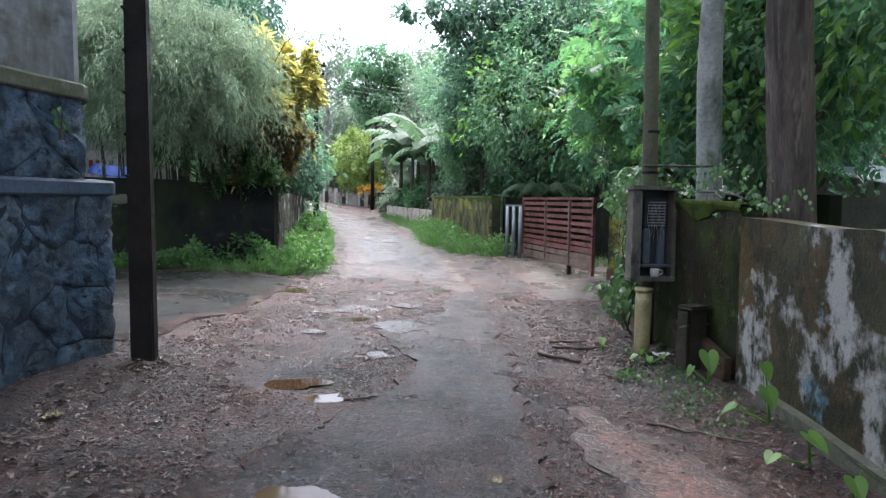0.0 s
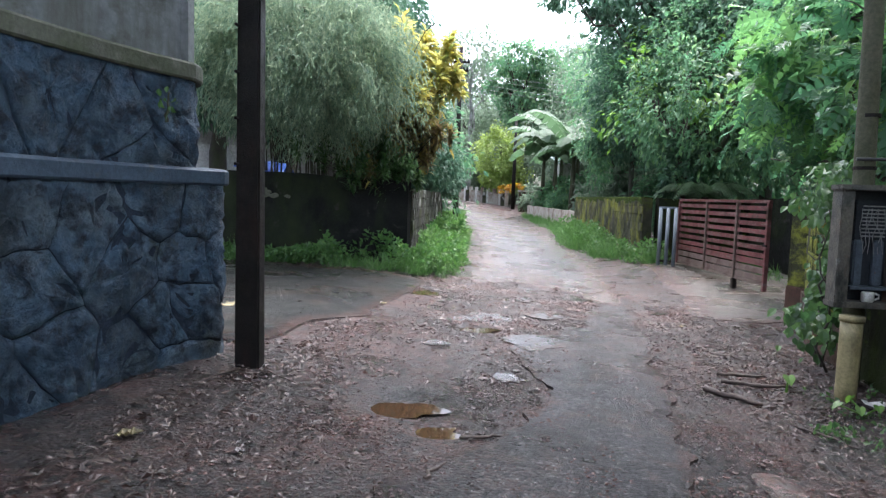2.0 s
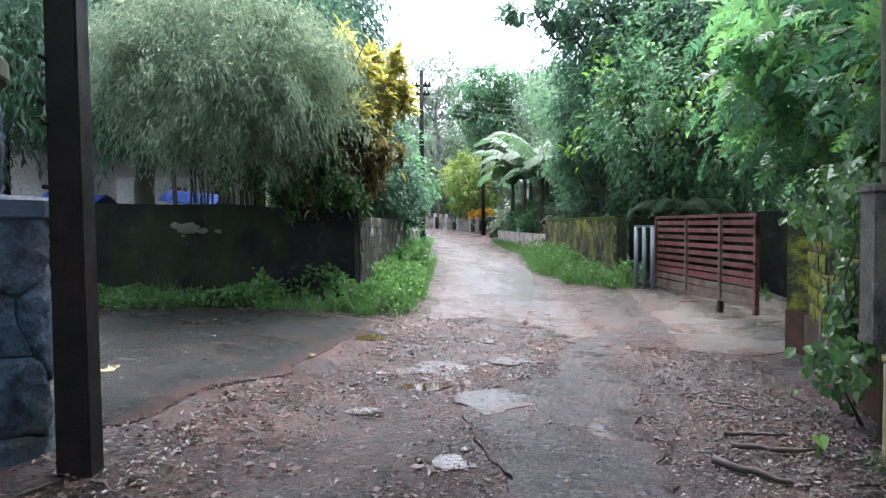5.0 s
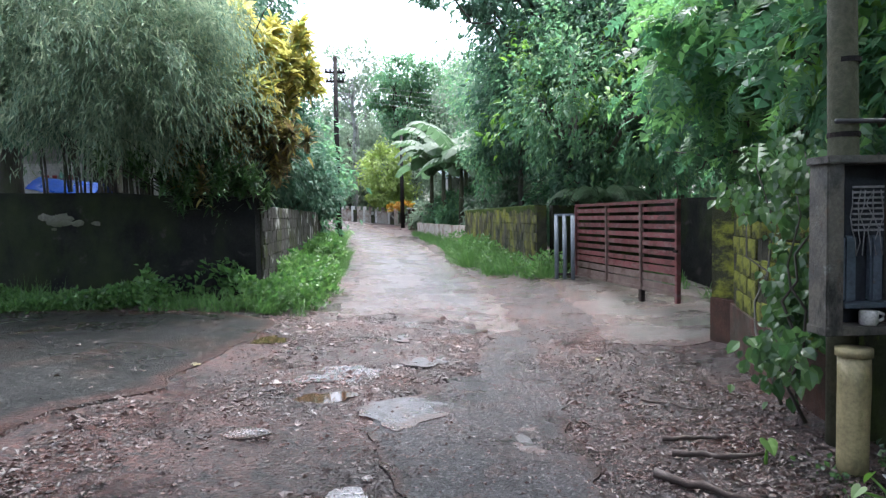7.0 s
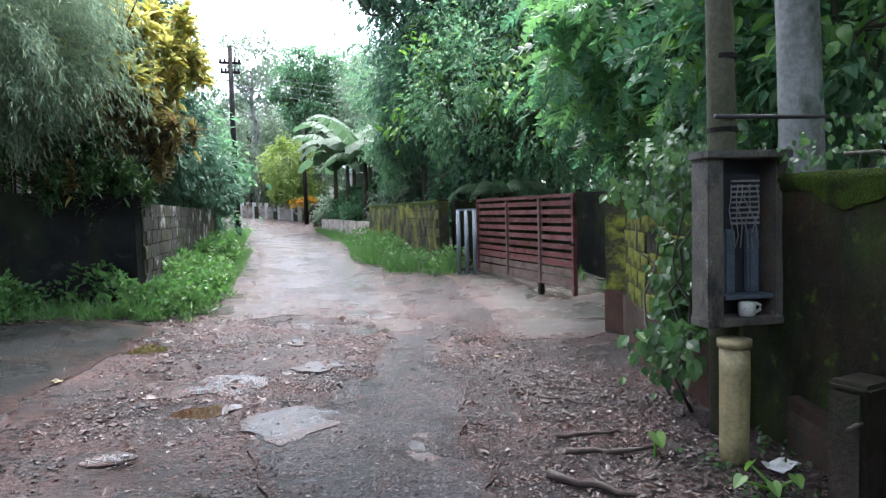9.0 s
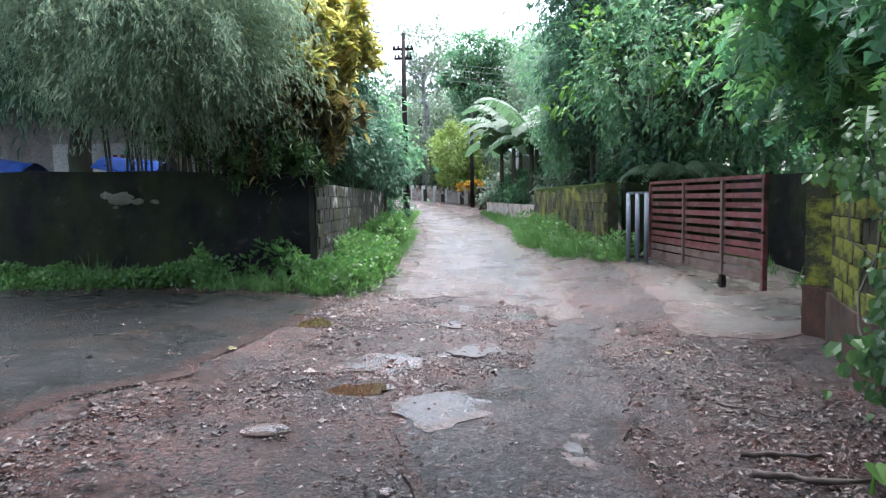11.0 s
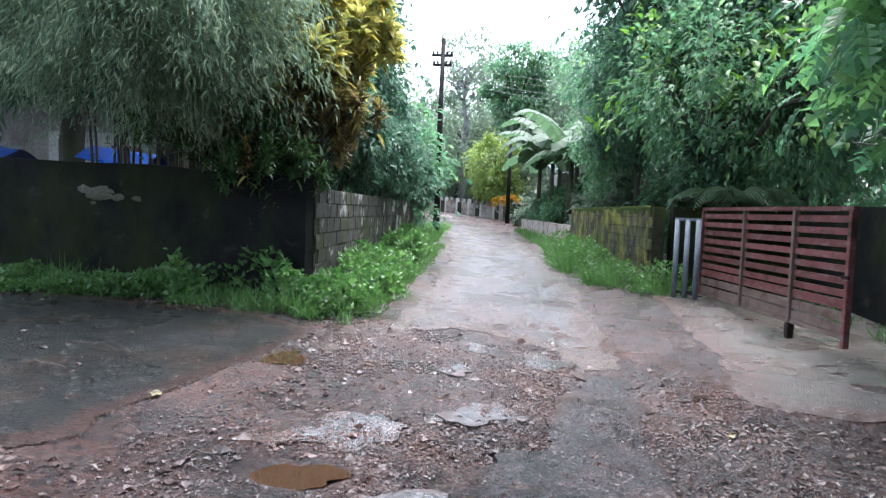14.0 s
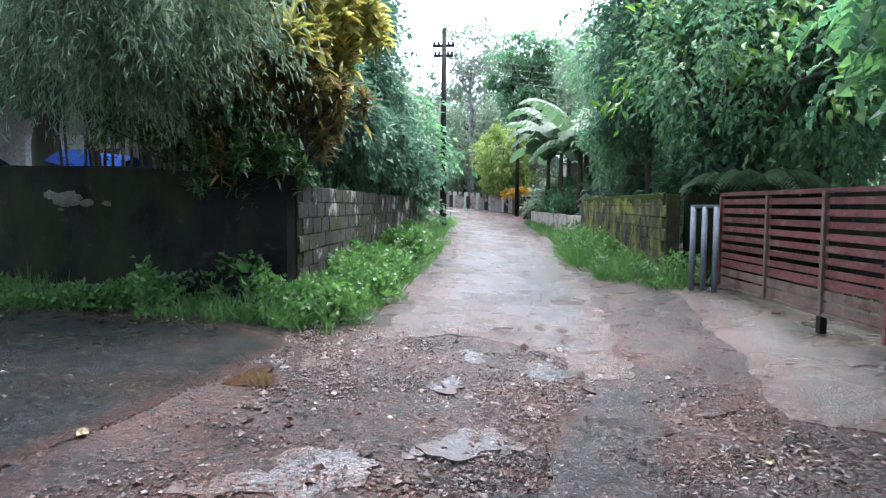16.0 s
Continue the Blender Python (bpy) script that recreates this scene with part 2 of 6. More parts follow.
M["ledge"] = surf("blue_grey_plaster_ledge", (0.055, 0.082, 0.12), (0.036, 0.054, 0.08), 3.0, [((0.07, 0.07, 0.066), 5, 0.66, 0.05, (1, 1, 1))], (0.5, 0.8), 0.4, 30, spec=0.25)
M["plaster"] = surf("stained_grey_plaster", (0.21, 0.22, 0.23), (0.15, 0.16, 0.165), 1.5,
                    [((0.07, 0.07, 0.055), 1.4, 0.56, 0.12, (2.5, 2.5, 0.4)), ((0.05, 0.052, 0.032), 2.0, 0.6, 0.08, (1, 1, 1.5))], (0.6, 0.9), 0.2, 40)
M["sill"] = surf("mossy_concrete_sill", (0.1, 0.1, 0.075), (0.07, 0.08, 0.045), 4.0, [((0.16, 0.15, 0.12), 6, 0.62, 0.06, (1, 1, 1))], (0.6, 0.95), 0.4, 50)
M["mosswall"] = surf("moss_covered_plaster", (0.022, 0.023, 0.01), (0.012, 0.014, 0.007), 2.5,
                     [((0.032, 0.02, 0.012), 1.0, 0.56, 0.08, (1, 1, 0.7)), ((0.03, 0.046, 0.008), 2.2, 0.54, 0.09, (1, 1, 0.6)), ((0.008, 0.009, 0.006), 1.6, 0.54, 0.08, (1, 1, 0.5)), ((0.05, 0.075, 0.01), 9, 0.63, 0.05, (1, 1, 1))], (0.6, 0.95), 0.9, 25, spec=0.2, relief=0.03)
M["oldpaint"] = surf("peeling_stained_paint", (0.05, 0.045, 0.022), (0.03, 0.03, 0.015), 1.8,
                     [((0.1, 0.055, 0.02), 0.9, 0.5, 0.08, (1, 1, 1.3)), ((0.36, 0.36, 0.34), 1.5, 0.54, 0.03, (1, 1, 0.9)), ((0.12, 0.22, 0.28), 1.3, 0.65, 0.02, (1, 1, 0.8)),
                      ((0.024, 0.026, 0.012), 4.5, 0.54, 0.05, (1, 1, 0.7)), ((0.05, 0.06, 0.014), 1.4, 0.6, 0.06, (1, 1, 1))], (0.5, 0.9), 0.7, 25, spec=0.25, relief=0.03)
M["moss"] = surf("soft_green_moss", (0.06, 0.095, 0.012), (0.035, 0.06, 0.01), 9.0, [((0.025, 0.028, 0.012), 5, 0.58, 0.06, (1, 1, 1))], (0.8, 1.0), 1.0, 60, spec=0.1, relief=0.04)
# mildewed plaster, darkened further: the bamboo's shade is put into the colour
M["blackwall"] = surf("shade_darkened_mildewed_plaster", (0.008, 0.009, 0.009), (0.015, 0.015, 0.014), 3.0, [((0.022, 0.03, 0.012), 1.2, 0.56, 0.1, (1, 1, 0.6)), ((0.04, 0.037, 0.034), 4, 0.66, 0.05, (1, 1, 1))], (0.7, 0.95), 0.8, 40, spec=0.12)
M["greywall"] = surf("weathered_grey_wall", (0.085, 0.08, 0.072), (0.05, 0.047, 0.042), 2.5,
                     [((0.03, 0.029, 0.023), 1.1, 0.49, 0.1, (1, 1, 0.8)), ((0.05, 0.058, 0.02), 1.7, 0.57, 0.08, (1, 1, 1)), ((0.36, 0.36, 0.34), 1.5, 0.6, 0.03, (1, 1, 1))], (0.6, 0.9), 0.8, 30, spec=0.25, pieces=0.07)
M["block"] = surf("mossy_laterite_block", (0.085, 0.08, 0.05), (0.05, 0.05, 0.032), 4.0,
                  [((0.24, 0.25, 0.035), 1.3, 0.5, 0.08, (1, 1, 1)), ((0.022, 0.025, 0.017), 1.2, 0.52, 0.1, (1, 1, 0.8)), ((0.13, 0.12, 0.1), 6, 0.63, 0.05, (1, 1, 1))], (0.6, 0.95), 0.8, 30, pieces=0.2, spec=0.25, relief=0.03)
M["pier"] = surf("yellow_mossed_plaster", (0.035, 0.038, 0.016), (0.022, 0.025, 0.012), 3.0,
                 [((0.17, 0.185, 0.024), 2.6, 0.515, 0.07, (1, 1, 2.0)), ((0.016, 0.018, 0.011), 1.5, 0.58, 0.08, (1, 1, 0.6))], (0.6, 0.95), 0.8, 30, spec=0.2, relief=0.03)
M["lowwall"] = surf("whitewashed_low_wall", (0.5, 0.47, 0.43), (0.34, 0.29, 0.25), 3.0, [((0.15, 0.075, 0.055), 1.5, 0.56, 0.08, (1, 1, 1))], (0.6, 0.9), 0.3, 40)
M["redbrick"] = surf("red_brown_plaster", (0.085, 0.04, 0.028), (0.05, 0.027, 0.021), 4.0, [((0.03, 0.028, 0.018), 2, 0.55, 0.1, (1, 1, 1))], (0.6, 0.9), 0.5, 30, spec=0.25)
M["pole"] = surf("dark_weathered_pole", (0.009, 0.008, 0.008), (0.016, 0.012, 0.01), 5.0, [((0.024, 0.014, 0.011), 3, 0.6, 0.08, (1, 1, 0.3))], (0.5, 0.85), 0.5, 60, spec=0.2)
M["mosspole"] = surf("algae_green_pole", (0.1, 0.095, 0.062), (0.06, 0.066, 0.038), 4.0, [((0.035, 0.036, 0.026), 2, 0.57, 0.08, (1, 1, 0.25))], (0.55, 0.9), 0.5, 40, spec=0.25)
M["boxrust"] = surf("rusted_grey_box", (0.13, 0.115, 0.09), (0.08, 0.078, 0.07), 5.0, [((0.13, 0.075, 0.045), 3.5, 0.6, 0.07, (1, 1, 0.7)), ((0.18, 0.18, 0.165), 8, 0.66, 0.03, (1, 1, 1)), ((0.03, 0.03, 0.026), 6, 0.6, 0.05, (1, 1, 0.5))], (0.5, 0.85), 0.5, 50, spec=0.3)
M["boxdark"] = surf("dark_box_inside", (0.02, 0.022, 0.027), (0.03, 0.034, 0.04), 6.0, [], (0.5, 0.8), 0.2, 50, spec=0.3)
M["boxblue"] = surf("faded_blue_conduit", (0.1, 0.125, 0.15), (0.07, 0.085, 0.1), 6.0, [((0.12, 0.07, 0.05), 5, 0.63, 0.05, (1, 1, 1))], (0.4, 0.7), 0.2, 50)
M["wire"] = surf("pale_wire", (0.28, 0.27, 0.26), (0.2, 0.19, 0.18), 9.0, [], (0.4, 0.6), 0.1, 50)
M["cable"] = surf("black_cable", (0.02, 0.02, 0.02), (0.03, 0.03, 0.03), 9.0, [], (0.4, 0.6), 0.1, 50)
M["china"] = surf("chipped_white_ceramic", (0.6, 0.58, 0.53), (0.48, 0.45, 0.4), 9.0, [], (0.2, 0.4), 0.1, 50)
M["pvc"] = surf("yellowed_pipe", (0.34, 0.28, 0.14), (0.24, 0.2, 0.1), 5.0, [((0.07, 0.065, 0.036), 3.0, 0.58, 0.08, (1, 1, 0.5))], (0.4, 0.7), 0.3, 50)
M["gate"] = surf("rusty_red_oxide_paint", (0.16, 0.05, 0.052), (0.105, 0.04, 0.04), 5.0, [((0.17, 0.115, 0.11), 3.5, 0.6, 0.08, (1, 1, 3)), ((0.05, 0.026, 0.02), 2.5, 0.58, 0.07, (1, 1, 1))], (0.35, 0.7), 0.3, 60, pieces=0.2, spec=0.35)
M["gatepale"] = surf("worn_pinkish_steel", (0.18, 0.135, 0.12), (0.12, 0.085, 0.075), 5.0, [((0.07, 0.036, 0.026), 3, 0.56, 0.08, (1, 1, 1))], (0.4, 0.7), 0.3, 60, spec=0.35)
M["bluepipe"] = surf("pale_blue_grey_paint", (0.17, 0.2, 0.235), (0.12, 0.145, 0.17), 5.0, [((0.06, 0.05, 0.045), 4, 0.63, 0.05, (1, 1, 0.4))], (0.4, 0.7), 0.2, 60, spec=0.35)
M["bark"] = surf("ridged_brown_bark", (0.13, 0.105, 0.088), (0.06, 0.048, 0.04), 9.0, [((0.18, 0.15, 0.13), 12, 0.6, 0.06, (1, 1, 0.2)), ((0.045, 0.033, 0.028), 7, 0.58, 0.05, (1, 1, 0.12))], (0.7, 0.95), 1.0, 20, (1, 1, 0.15), spec=0.25, relief=0.06)
M["greybark"] = surf("smooth_grey_bark", (0.3, 0.305, 0.295), (0.2, 0.205, 0.195), 3.0, [((0.075, 0.088, 0.066), 2.5, 0.58, 0.08, (1, 1, 0.7))], (0.6, 0.9), 0.4, 25, spec=0.3)
M["darkbark"] = surf("dark_wet_bark", (0.045, 0.04, 0.033), (0.07, 0.065, 0.05), 5.0, [((0.05, 0.07, 0.025), 2, 0.6, 0.1, (1, 1, 1))], (0.6, 0.9), 0.7, 25, (1, 1, 0.4))
M["twig"] = surf("dead_wood", (0.05, 0.035, 0.03), (0.08, 0.055, 0.045), 8.0, [], (0.5, 0.85), 0.4, 40)
M["pebble"] = surf("wet_gravel", (0.055, 0.037, 0.034), (0.026, 0.0175, 0.016), 12.0, [((0.095, 0.042, 0.032), 1.6, 0.52, 0.1, (1, 1, 1)), ((0.13, 0.12, 0.115), 17, 0.63, 0.05, (1, 1, 1))], (0.25, 0.6), 0.2, 60)
M["stub"] = surf("dark_brown_old_concrete", (0.055, 0.042, 0.032), (0.032, 0.026, 0.02), 5.0, [((0.02, 0.026, 0.01), 3, 0.58, 0.08, (1, 1, 1))], (0.6, 0.9), 0.8, 30, spec=0.2, relief=0.03)
M["tarp"] = surf("blue_plastic_sheet", (0.02, 0.09, 0.42), (0.015, 0.07, 0.33), 3.0, [], (0.25, 0.45), 0.3, 12)
M["white"] = surf("faded_white_paint", (0.7, 0.7, 0.68), (0.58, 0.58, 0.56), 3.0, [((0.3, 0.29, 0.27), 3, 0.66, 0.05, (1, 1, 1))], (0.5, 0.8), 0.1, 40)
M["redmark"] = surf("faded_red_paint", (0.4, 0.06, 0.05), (0.3, 0.05, 0.04), 5.0, [], (0.5, 0.8), 0.1, 40)
M["sheet"] = surf("corrugated_metal", (0.35, 0.42, 0.5), (0.28, 0.33, 0.4), 3.0, [((0.16, 0.12, 0.1), 2.5, 0.64, 0.06, (1, 1, 1))], (0.3, 0.5), 0.1, 40, metal=0.3)
M["redroof"] = surf("red_roof_paint", (0.42, 0.08, 0.05), (0.3, 0.07, 0.05), 3.0, [((0.15, 0.06, 0.05), 2, 0.6, 0.1, (1, 1, 1))], (0.4, 0.7), 0.2, 40)
M["housewall"] = surf("pale_house_wall", (0.5, 0.5, 0.48), (0.4, 0.39, 0.37), 2.0, [((0.2, 0.19, 0.17), 1.6, 0.62, 0.1, (1, 1, 0.5))], (0.6, 0.9), 0.1, 40)
M["glass"] = surf("dark_window_glass", (0.02, 0.025, 0.03), (0.03, 0.035, 0.04), 2.0, [], (0.05, 0.1), 0.0, 40)

water, wnode, wlink, wp = nodes_of("muddy_water")
wp.inputs["Base Color"].default_value = (0.055, 0.031, 0.018, 1)
wp.inputs["Roughness"].default_value = 0.04
wp.inputs["IOR"].default_value = 1.33
M["water"] = water

M["lf_bamboo"] = leafy("bamboo_leaf", [(0.11, 0.175, 0.125), (0.17, 0.24, 0.165), (0.28, 0.33, 0.22), (0.14, 0.21, 0.145)], 0.36, 0.52)
M["lf_yellow"] = leafy("yellow_croton_leaf", [(0.4, 0.37, 0.1), (0.5, 0.47, 0.17), (0.24, 0.28, 0.09), (0.38, 0.32, 0.08), (0.55, 0.52, 0.24)])
M["lf_brown"] = leafy("bronze_croton_leaf", [(0.12, 0.085, 0.05), (0.2, 0.15, 0.075), (0.09, 0.1, 0.05), (0.34, 0.28, 0.09), (0.07, 0.08, 0.045)], 0.4, 0.45)
M["lf_mid"] = leafy("green_leaf", [(0.075, 0.165, 0.09), (0.115, 0.225, 0.12), (0.09, 0.18, 0.105), (0.185, 0.3, 0.14)], 0.45, 0.5, 0.35)
M["lf_creeper"] = leafy("creeper_leaf", [(0.04, 0.09, 0.036), (0.07, 0.14, 0.05), (0.11, 0.2, 0.07), (0.03, 0.066, 0.028)], 0.34, 0.4)
M["lf_dark"] = leafy("dark_green_leaf", [(0.05, 0.115, 0.075), (0.078, 0.155, 0.1), (0.115, 0.2, 0.13), (0.06, 0.125, 0.082)], 0.5, 0.28, 0.3)
M["lf_bright"] = leafy("bright_green_leaf", [(0.1, 0.21, 0.045), (0.15, 0.28, 0.06), (0.075, 0.16, 0.04)])
M["lf_bread"] = leafy("breadfruit_leaf", [(0.055, 0.13, 0.07), (0.085, 0.19, 0.1), (0.17, 0.32, 0.11), (0.07, 0.16, 0.085)], 0.3, 0.55)
M["lf_lime"] = leafy("lime_leaf", [(0.2, 0.28, 0.07), (0.27, 0.35, 0.1), (0.15, 0.22, 0.06)])
# pale and greyish: the haze of distance is put into the leaf colour
M["lf_hazy"] = leafy("haze_tinted_leaf", [(0.12, 0.17, 0.12), (0.165, 0.215, 0.15), (0.14, 0.19, 0.135)], 0.6, 0.5)
M["lf_grass"] = leafy("grass_blade", [(0.07, 0.16, 0.045), (0.105, 0.21, 0.06), (0.05, 0.12, 0.04), (0.15, 0.25, 0.085)])
M["lf_banana"] = leafy("banana_leaf", [(0.065, 0.115, 0.06), (0.09, 0.145, 0.08), (0.05, 0.09, 0.045)], 0.5, 0.4, 0.3)
M["lf_dead"] = leafy("fallen_leaf", [(0.03, 0.016, 0.012), (0.06, 0.031, 0.023), (0.018, 0.011, 0.009), (0.15, 0.11, 0.095), (0.045, 0.023, 0.015)], 0.4, 0.08, 0.5)
M["lf_orange"] = leafy("orange_flower_leaf", [(0.4, 0.2, 0.03), (0.5, 0.36, 0.05), (0.3, 0.12, 0.03)])


# ---- ground ----
POOLS = [(-0.36, 8.66, 0.24, 0.15), (-0.9, 5.8, 0.26, 0.17), (-0.9, 3.82, 0.3, 0.2), (-1.15, 10.9, 0.22, 0.25), (-0.62, 5.45, 0.16, 0.12)]


def lie(x, y):
    """Smooth height of the ground."""
    x, y = np.asarray(x, float), np.asarray(y, float)
    z = 0.075 * np.clip(1.7 - x, 0, 4.2) + 0.018 * np.clip(y - 12, 0, 30) + 0.55 * smooth(42.5, 50, y)
    z = z + 0.10 * np.clip((x - 2.2), 0, 1) * np.clip((9.0 - y) / 1.5, 0, 1)
    return z + 0.13 * smooth(13.5, 16.5, y) * smooth(2.4, 4.0, x)


def ground_z(x, y):
    x, y = np.asarray(x, float), np.asarray(y, float)
    near = np.exp(-((x / 9) ** 2)) * np.exp(-(((y - 8) / 22) ** 2))
    z = lie(x, y) + near * (0.035 * (fbm(x * 1.6, y * 1.6, 3) - 0.55) + 0.02 * (fbm(x * 7, y * 7, 9, 4) - 0.55))
    for px, py, rx, ry in POOLS:
        z = z - 0.035 * np.exp(-(((x - px) / rx) ** 2 + ((y - py) / ry) ** 2) ** 2)
    return z


def sheet(name, xs, ys, height):
    gx, gy = np.meshgrid(xs, ys)
    v = np.stack([gx, gy, height(gx, gy)], -1).reshape(-1, 3)
    w = len(xs)
    i = (np.arange(len(ys) - 1)[:, None] * w + np.arange(w - 1)[None]).ravel()
    return v, np.stack([i, i + 1, i + w + 1, i + w], 1)


def steps(*stops):
    """Coordinates with their own spacing between stops: (from, spacing), ..., (to, 0)."""
    out = []
    for (a, s), (b, _) in zip(stops, stops[1:]):
        out += list(np.linspace(a, b, max(1, round((b - a) / s)), endpoint=False))
    return np.array(out + [stops[-1][0]])


xs = steps((-600, 120), (-120, 20), (-20, 2.0), (-6, 0.3), (-3.2, 0.05), (3.6, 0.3), (8, 2.0), (20, 20), (120, 120), (600, 0))
ys = steps((-300, 60), (-20, 2.0), (-2, 0.25), (2.0, 0.045), (15, 0.15), (32, 0.6), (60, 10), (120, 120), (900, 0))
v, f = sheet("ground", xs, ys, ground_z)
tagged(part("ground", mesh_np("ground", v, f, M["mud"], True), None), "wet red earth and gravel ground", "ground", kind="structure")


def sdf(x, y, poly):
    """Signed distance to a polygon, positive inside."""
    p = np.asarray(poly, float)
    d = np.full(x.shape, 1e9)
    inside = np.zeros(x.shape, bool)
    for (ax, ay), (bx, by) in zip(p, np.roll(p, -1, 0)):
        ex, ey = bx - ax, by - ay
        k = np.clip(((x - ax) * ex + (y - ay) * ey) / (ex * ex + ey * ey + 1e-12), 0, 1)
        d = np.minimum(d, np.hypot(x - ax - k * ex, y - ay - k * ey))
        with np.errstate(divide="ignore", invalid="ignore"):
            cross = ((ay > y) != (by > y)) & (x < ex * (y - ay) / (ey if ey else 1e-12) + ax)
        inside ^= cross
    return np.where(inside, d, -d)


def slab(name, poly, cell, thick, mat, rough_edge=0.08, edge_scale=3.0, lumps=0.01, seed=0, cells_y=None, wear=0.1, rim_mat="edge"):
    """A sheet of paving with a ragged edge that lies on the ground."""
    p = np.asarray(poly, float)
    gx = np.arange(p[:, 0].min() - 3 * cell, p[:, 0].max() + 3 * cell, cell)
    gy = np.arange(p[:, 1].min() - 3 * cell, p[:, 1].max() + 3 * cell, cell) if cells_y is None else cells_y
    x, y = np.meshgrid(gx, gy)

    def field(a, b):
        return sdf(a, b, poly) + rough_edge * (fbm(a * edge_scale, b * edge_scale, seed, 2) - 0.55) * 2
    s = field(x, y)
    e = 0.01
    dx, dy = (field(x + e, y) - s) / e, (field(x, y + e) - s) / e
    q = dx * dx + dy * dy + 1e-6
    out = s <= 0
    pad = np.pad(out, 1, constant_values=True)
    brink = ~out & (pad[:-2, 1:-1] | pad[2:, 1:-1] | pad[1:-1, :-2] | pad[1:-1, 2:] | pad[:-2, :-2] | pad[2:, 2:] | pad[:-2, 2:] | pad[2:, :-2])
    step = np.where(out, -s / q, np.where(brink, (0.25 * cell - s) / q, 0))
    length = np.abs(step) * np.sqrt(q) + 1e-9
    step = step * np.minimum(1, 1.4 * cell / length)
    x2, y2 = x + dx * step, y + dy * step
    rise = np.where(out, 0, thick)
    z = lie(x2, y2) + rise + lumps * (fbm(x2 * 3, y2 * 3, seed + 5) - 0.5) * 2 * smooth(0, 0.1, s) - 0.02 * (s <= 0)
    for px, py, rx, ry in POOLS:
        z = z - 0.03 * np.exp(-(((x2 - px) / rx) ** 2 + ((y2 - py) / ry) ** 2) ** 2)
    w = len(gx)
    i = (np.arange(len(gy) - 1)[:, None] * w + np.arange(w - 1)[None])
    keep = (~out[:-1, :-1] | ~out[:-1, 1:] | ~out[1:, :-1] | ~out[1:, 1:]).ravel()
    i = i.ravel()[keep]
    f = np.stack([i, i + 1, i + w + 1, i + w], 1)
    used, inv = np.unique(f, return_inverse=True)
    verts = np.stack([x2, y2, z], -1).reshape(-1, 3)[used]
    rim = (out[:-1, :-1] | out[:-1, 1:] | out[1:, :-1] | out[1:, 1:]).ravel()[keep]
    faces = inv.reshape(f.shape)
    faces = np.where(rim[:, None], faces + len(verts), faces)
    me = mesh_np(name, np.vstack([verts, verts]), faces, mat, True)
    me.materials.append(M[rim_mat])
    me.polygons.foreach_set("material_index", rim.astype(np.int32) * 1)
    worn = 1 - smooth(0, wear, np.maximum(sdf(x2, y2, poly), 0))
    me.attributes.new("wear", "FLOAT", "POINT").data.foreach_set("value", np.tile(worn.ravel()[used], 2).astype(np.float32))
    return me


ROAD_NEAR = [(0.3, -12), (0.35, 0), (0.5, 2), (0.63, 3.85), (0.86, 5), (1.05, 5.8), (1.33, 7), (1.36, 7.8), (1.72, 8.8), (1.76, 9.2), (1.8, 10.05), (2.0, 10.9), (2.02, 11.5),
             (1.5, 11.6), (1.5, 11.3), (1.15, 10.4), (0.95, 9.6), (0.6, 9.2), (0.5, 8.75), (0.2, 8.65), (-0.03, 8.5), (-0.08, 7.9), (0.1, 7.2), (0.15, 6.3), (-0.3, 5.4), (-0.9, 4.6), (-1.3, 3.5), (-1.6, 2), (-1.9, -3), (-2, -12)]
ROAD_FAR = [(2.05, 11.7), (2.1, 12.4), (2.45, 16.3), (2.45, 20), (2.35, 25), (2.45, 31), (2.0, 37), (1.0, 44), (-1, 52), (-6, 62), (-9, 60), (-4, 50), (-1.4, 40), (-0.7, 31), (-0.3, 25),
            (-0.17, 21), (-0.25, 17.5), (-0.37, 14.5), (-0.45, 13), (-0.85, 11.6), (-0.9, 11.0), (-0.7, 11.2), (-0.3, 12.4), (0.32, 12.95), (0.92, 12.9), (1.44, 12.3), (1.55, 11.75)]
tagged(part("road_near", slab("road", ROAD_NEAR, 0.036, 0.016, M["asphalt"], 0.15, 4.0, 0.014, 4, wear=0.15), None), "worn wet asphalt lane with broken edges", "road", kind="structure")
tagged(part("road_far", slab("road", ROAD_FAR, 0.045, 0.007, M["asphalt_far"], 0.2, 3.5, 0.01, 4, wear=0.8, rim_mat="mud"), None), "smooth wet asphalt lane running to the bend", "road", kind="structure")
APRON = [(-1.58, 9.0), (-1.42, 9.7), (-1.33, 10.4), (-1.1, 11.8), (-1.2, 12.1), (-1.65, 12.35), (-2.2, 12.5), (-3, 12.5), (-4.5, 12.9), (-7, 13.5), (-13, 14.2), (-13, 7.2),
         (-2.9, 6.9), (-2.3, 6.95), (-2.12, 7.3), (-2.05, 8.1), (-1.8, 8.35), (-1.5, 8.75)]
tagged(part("pavement_1", slab("pavement", APRON, 0.05, 0.016, M["concrete"], 0.04, 3.0, 0.012, 11, wear=0.3, rim_mat="mud"), None), "dark wet concrete forecourt beside the lane", "pavement", kind="structure")
DRIVE = [(3.5, 17.0), (3.4, 15), (3.17, 12.5), (2.86, 11.4), (2.8, 10.85), (3.0, 10.58), (3.6, 10.5), (4.1, 10.7), (9.5, 10.7), (9.5, 17), (4.5, 17.1)]
tagged(part("pavement_2", slab("pavement", DRIVE, 0.04, 0.006, M["drive"], 0.14, 2.2, 0.008, 21, wear=0.8, rim_mat="mud"), None), "pale wet concrete driveway at the gate", "pavement", kind="structure")
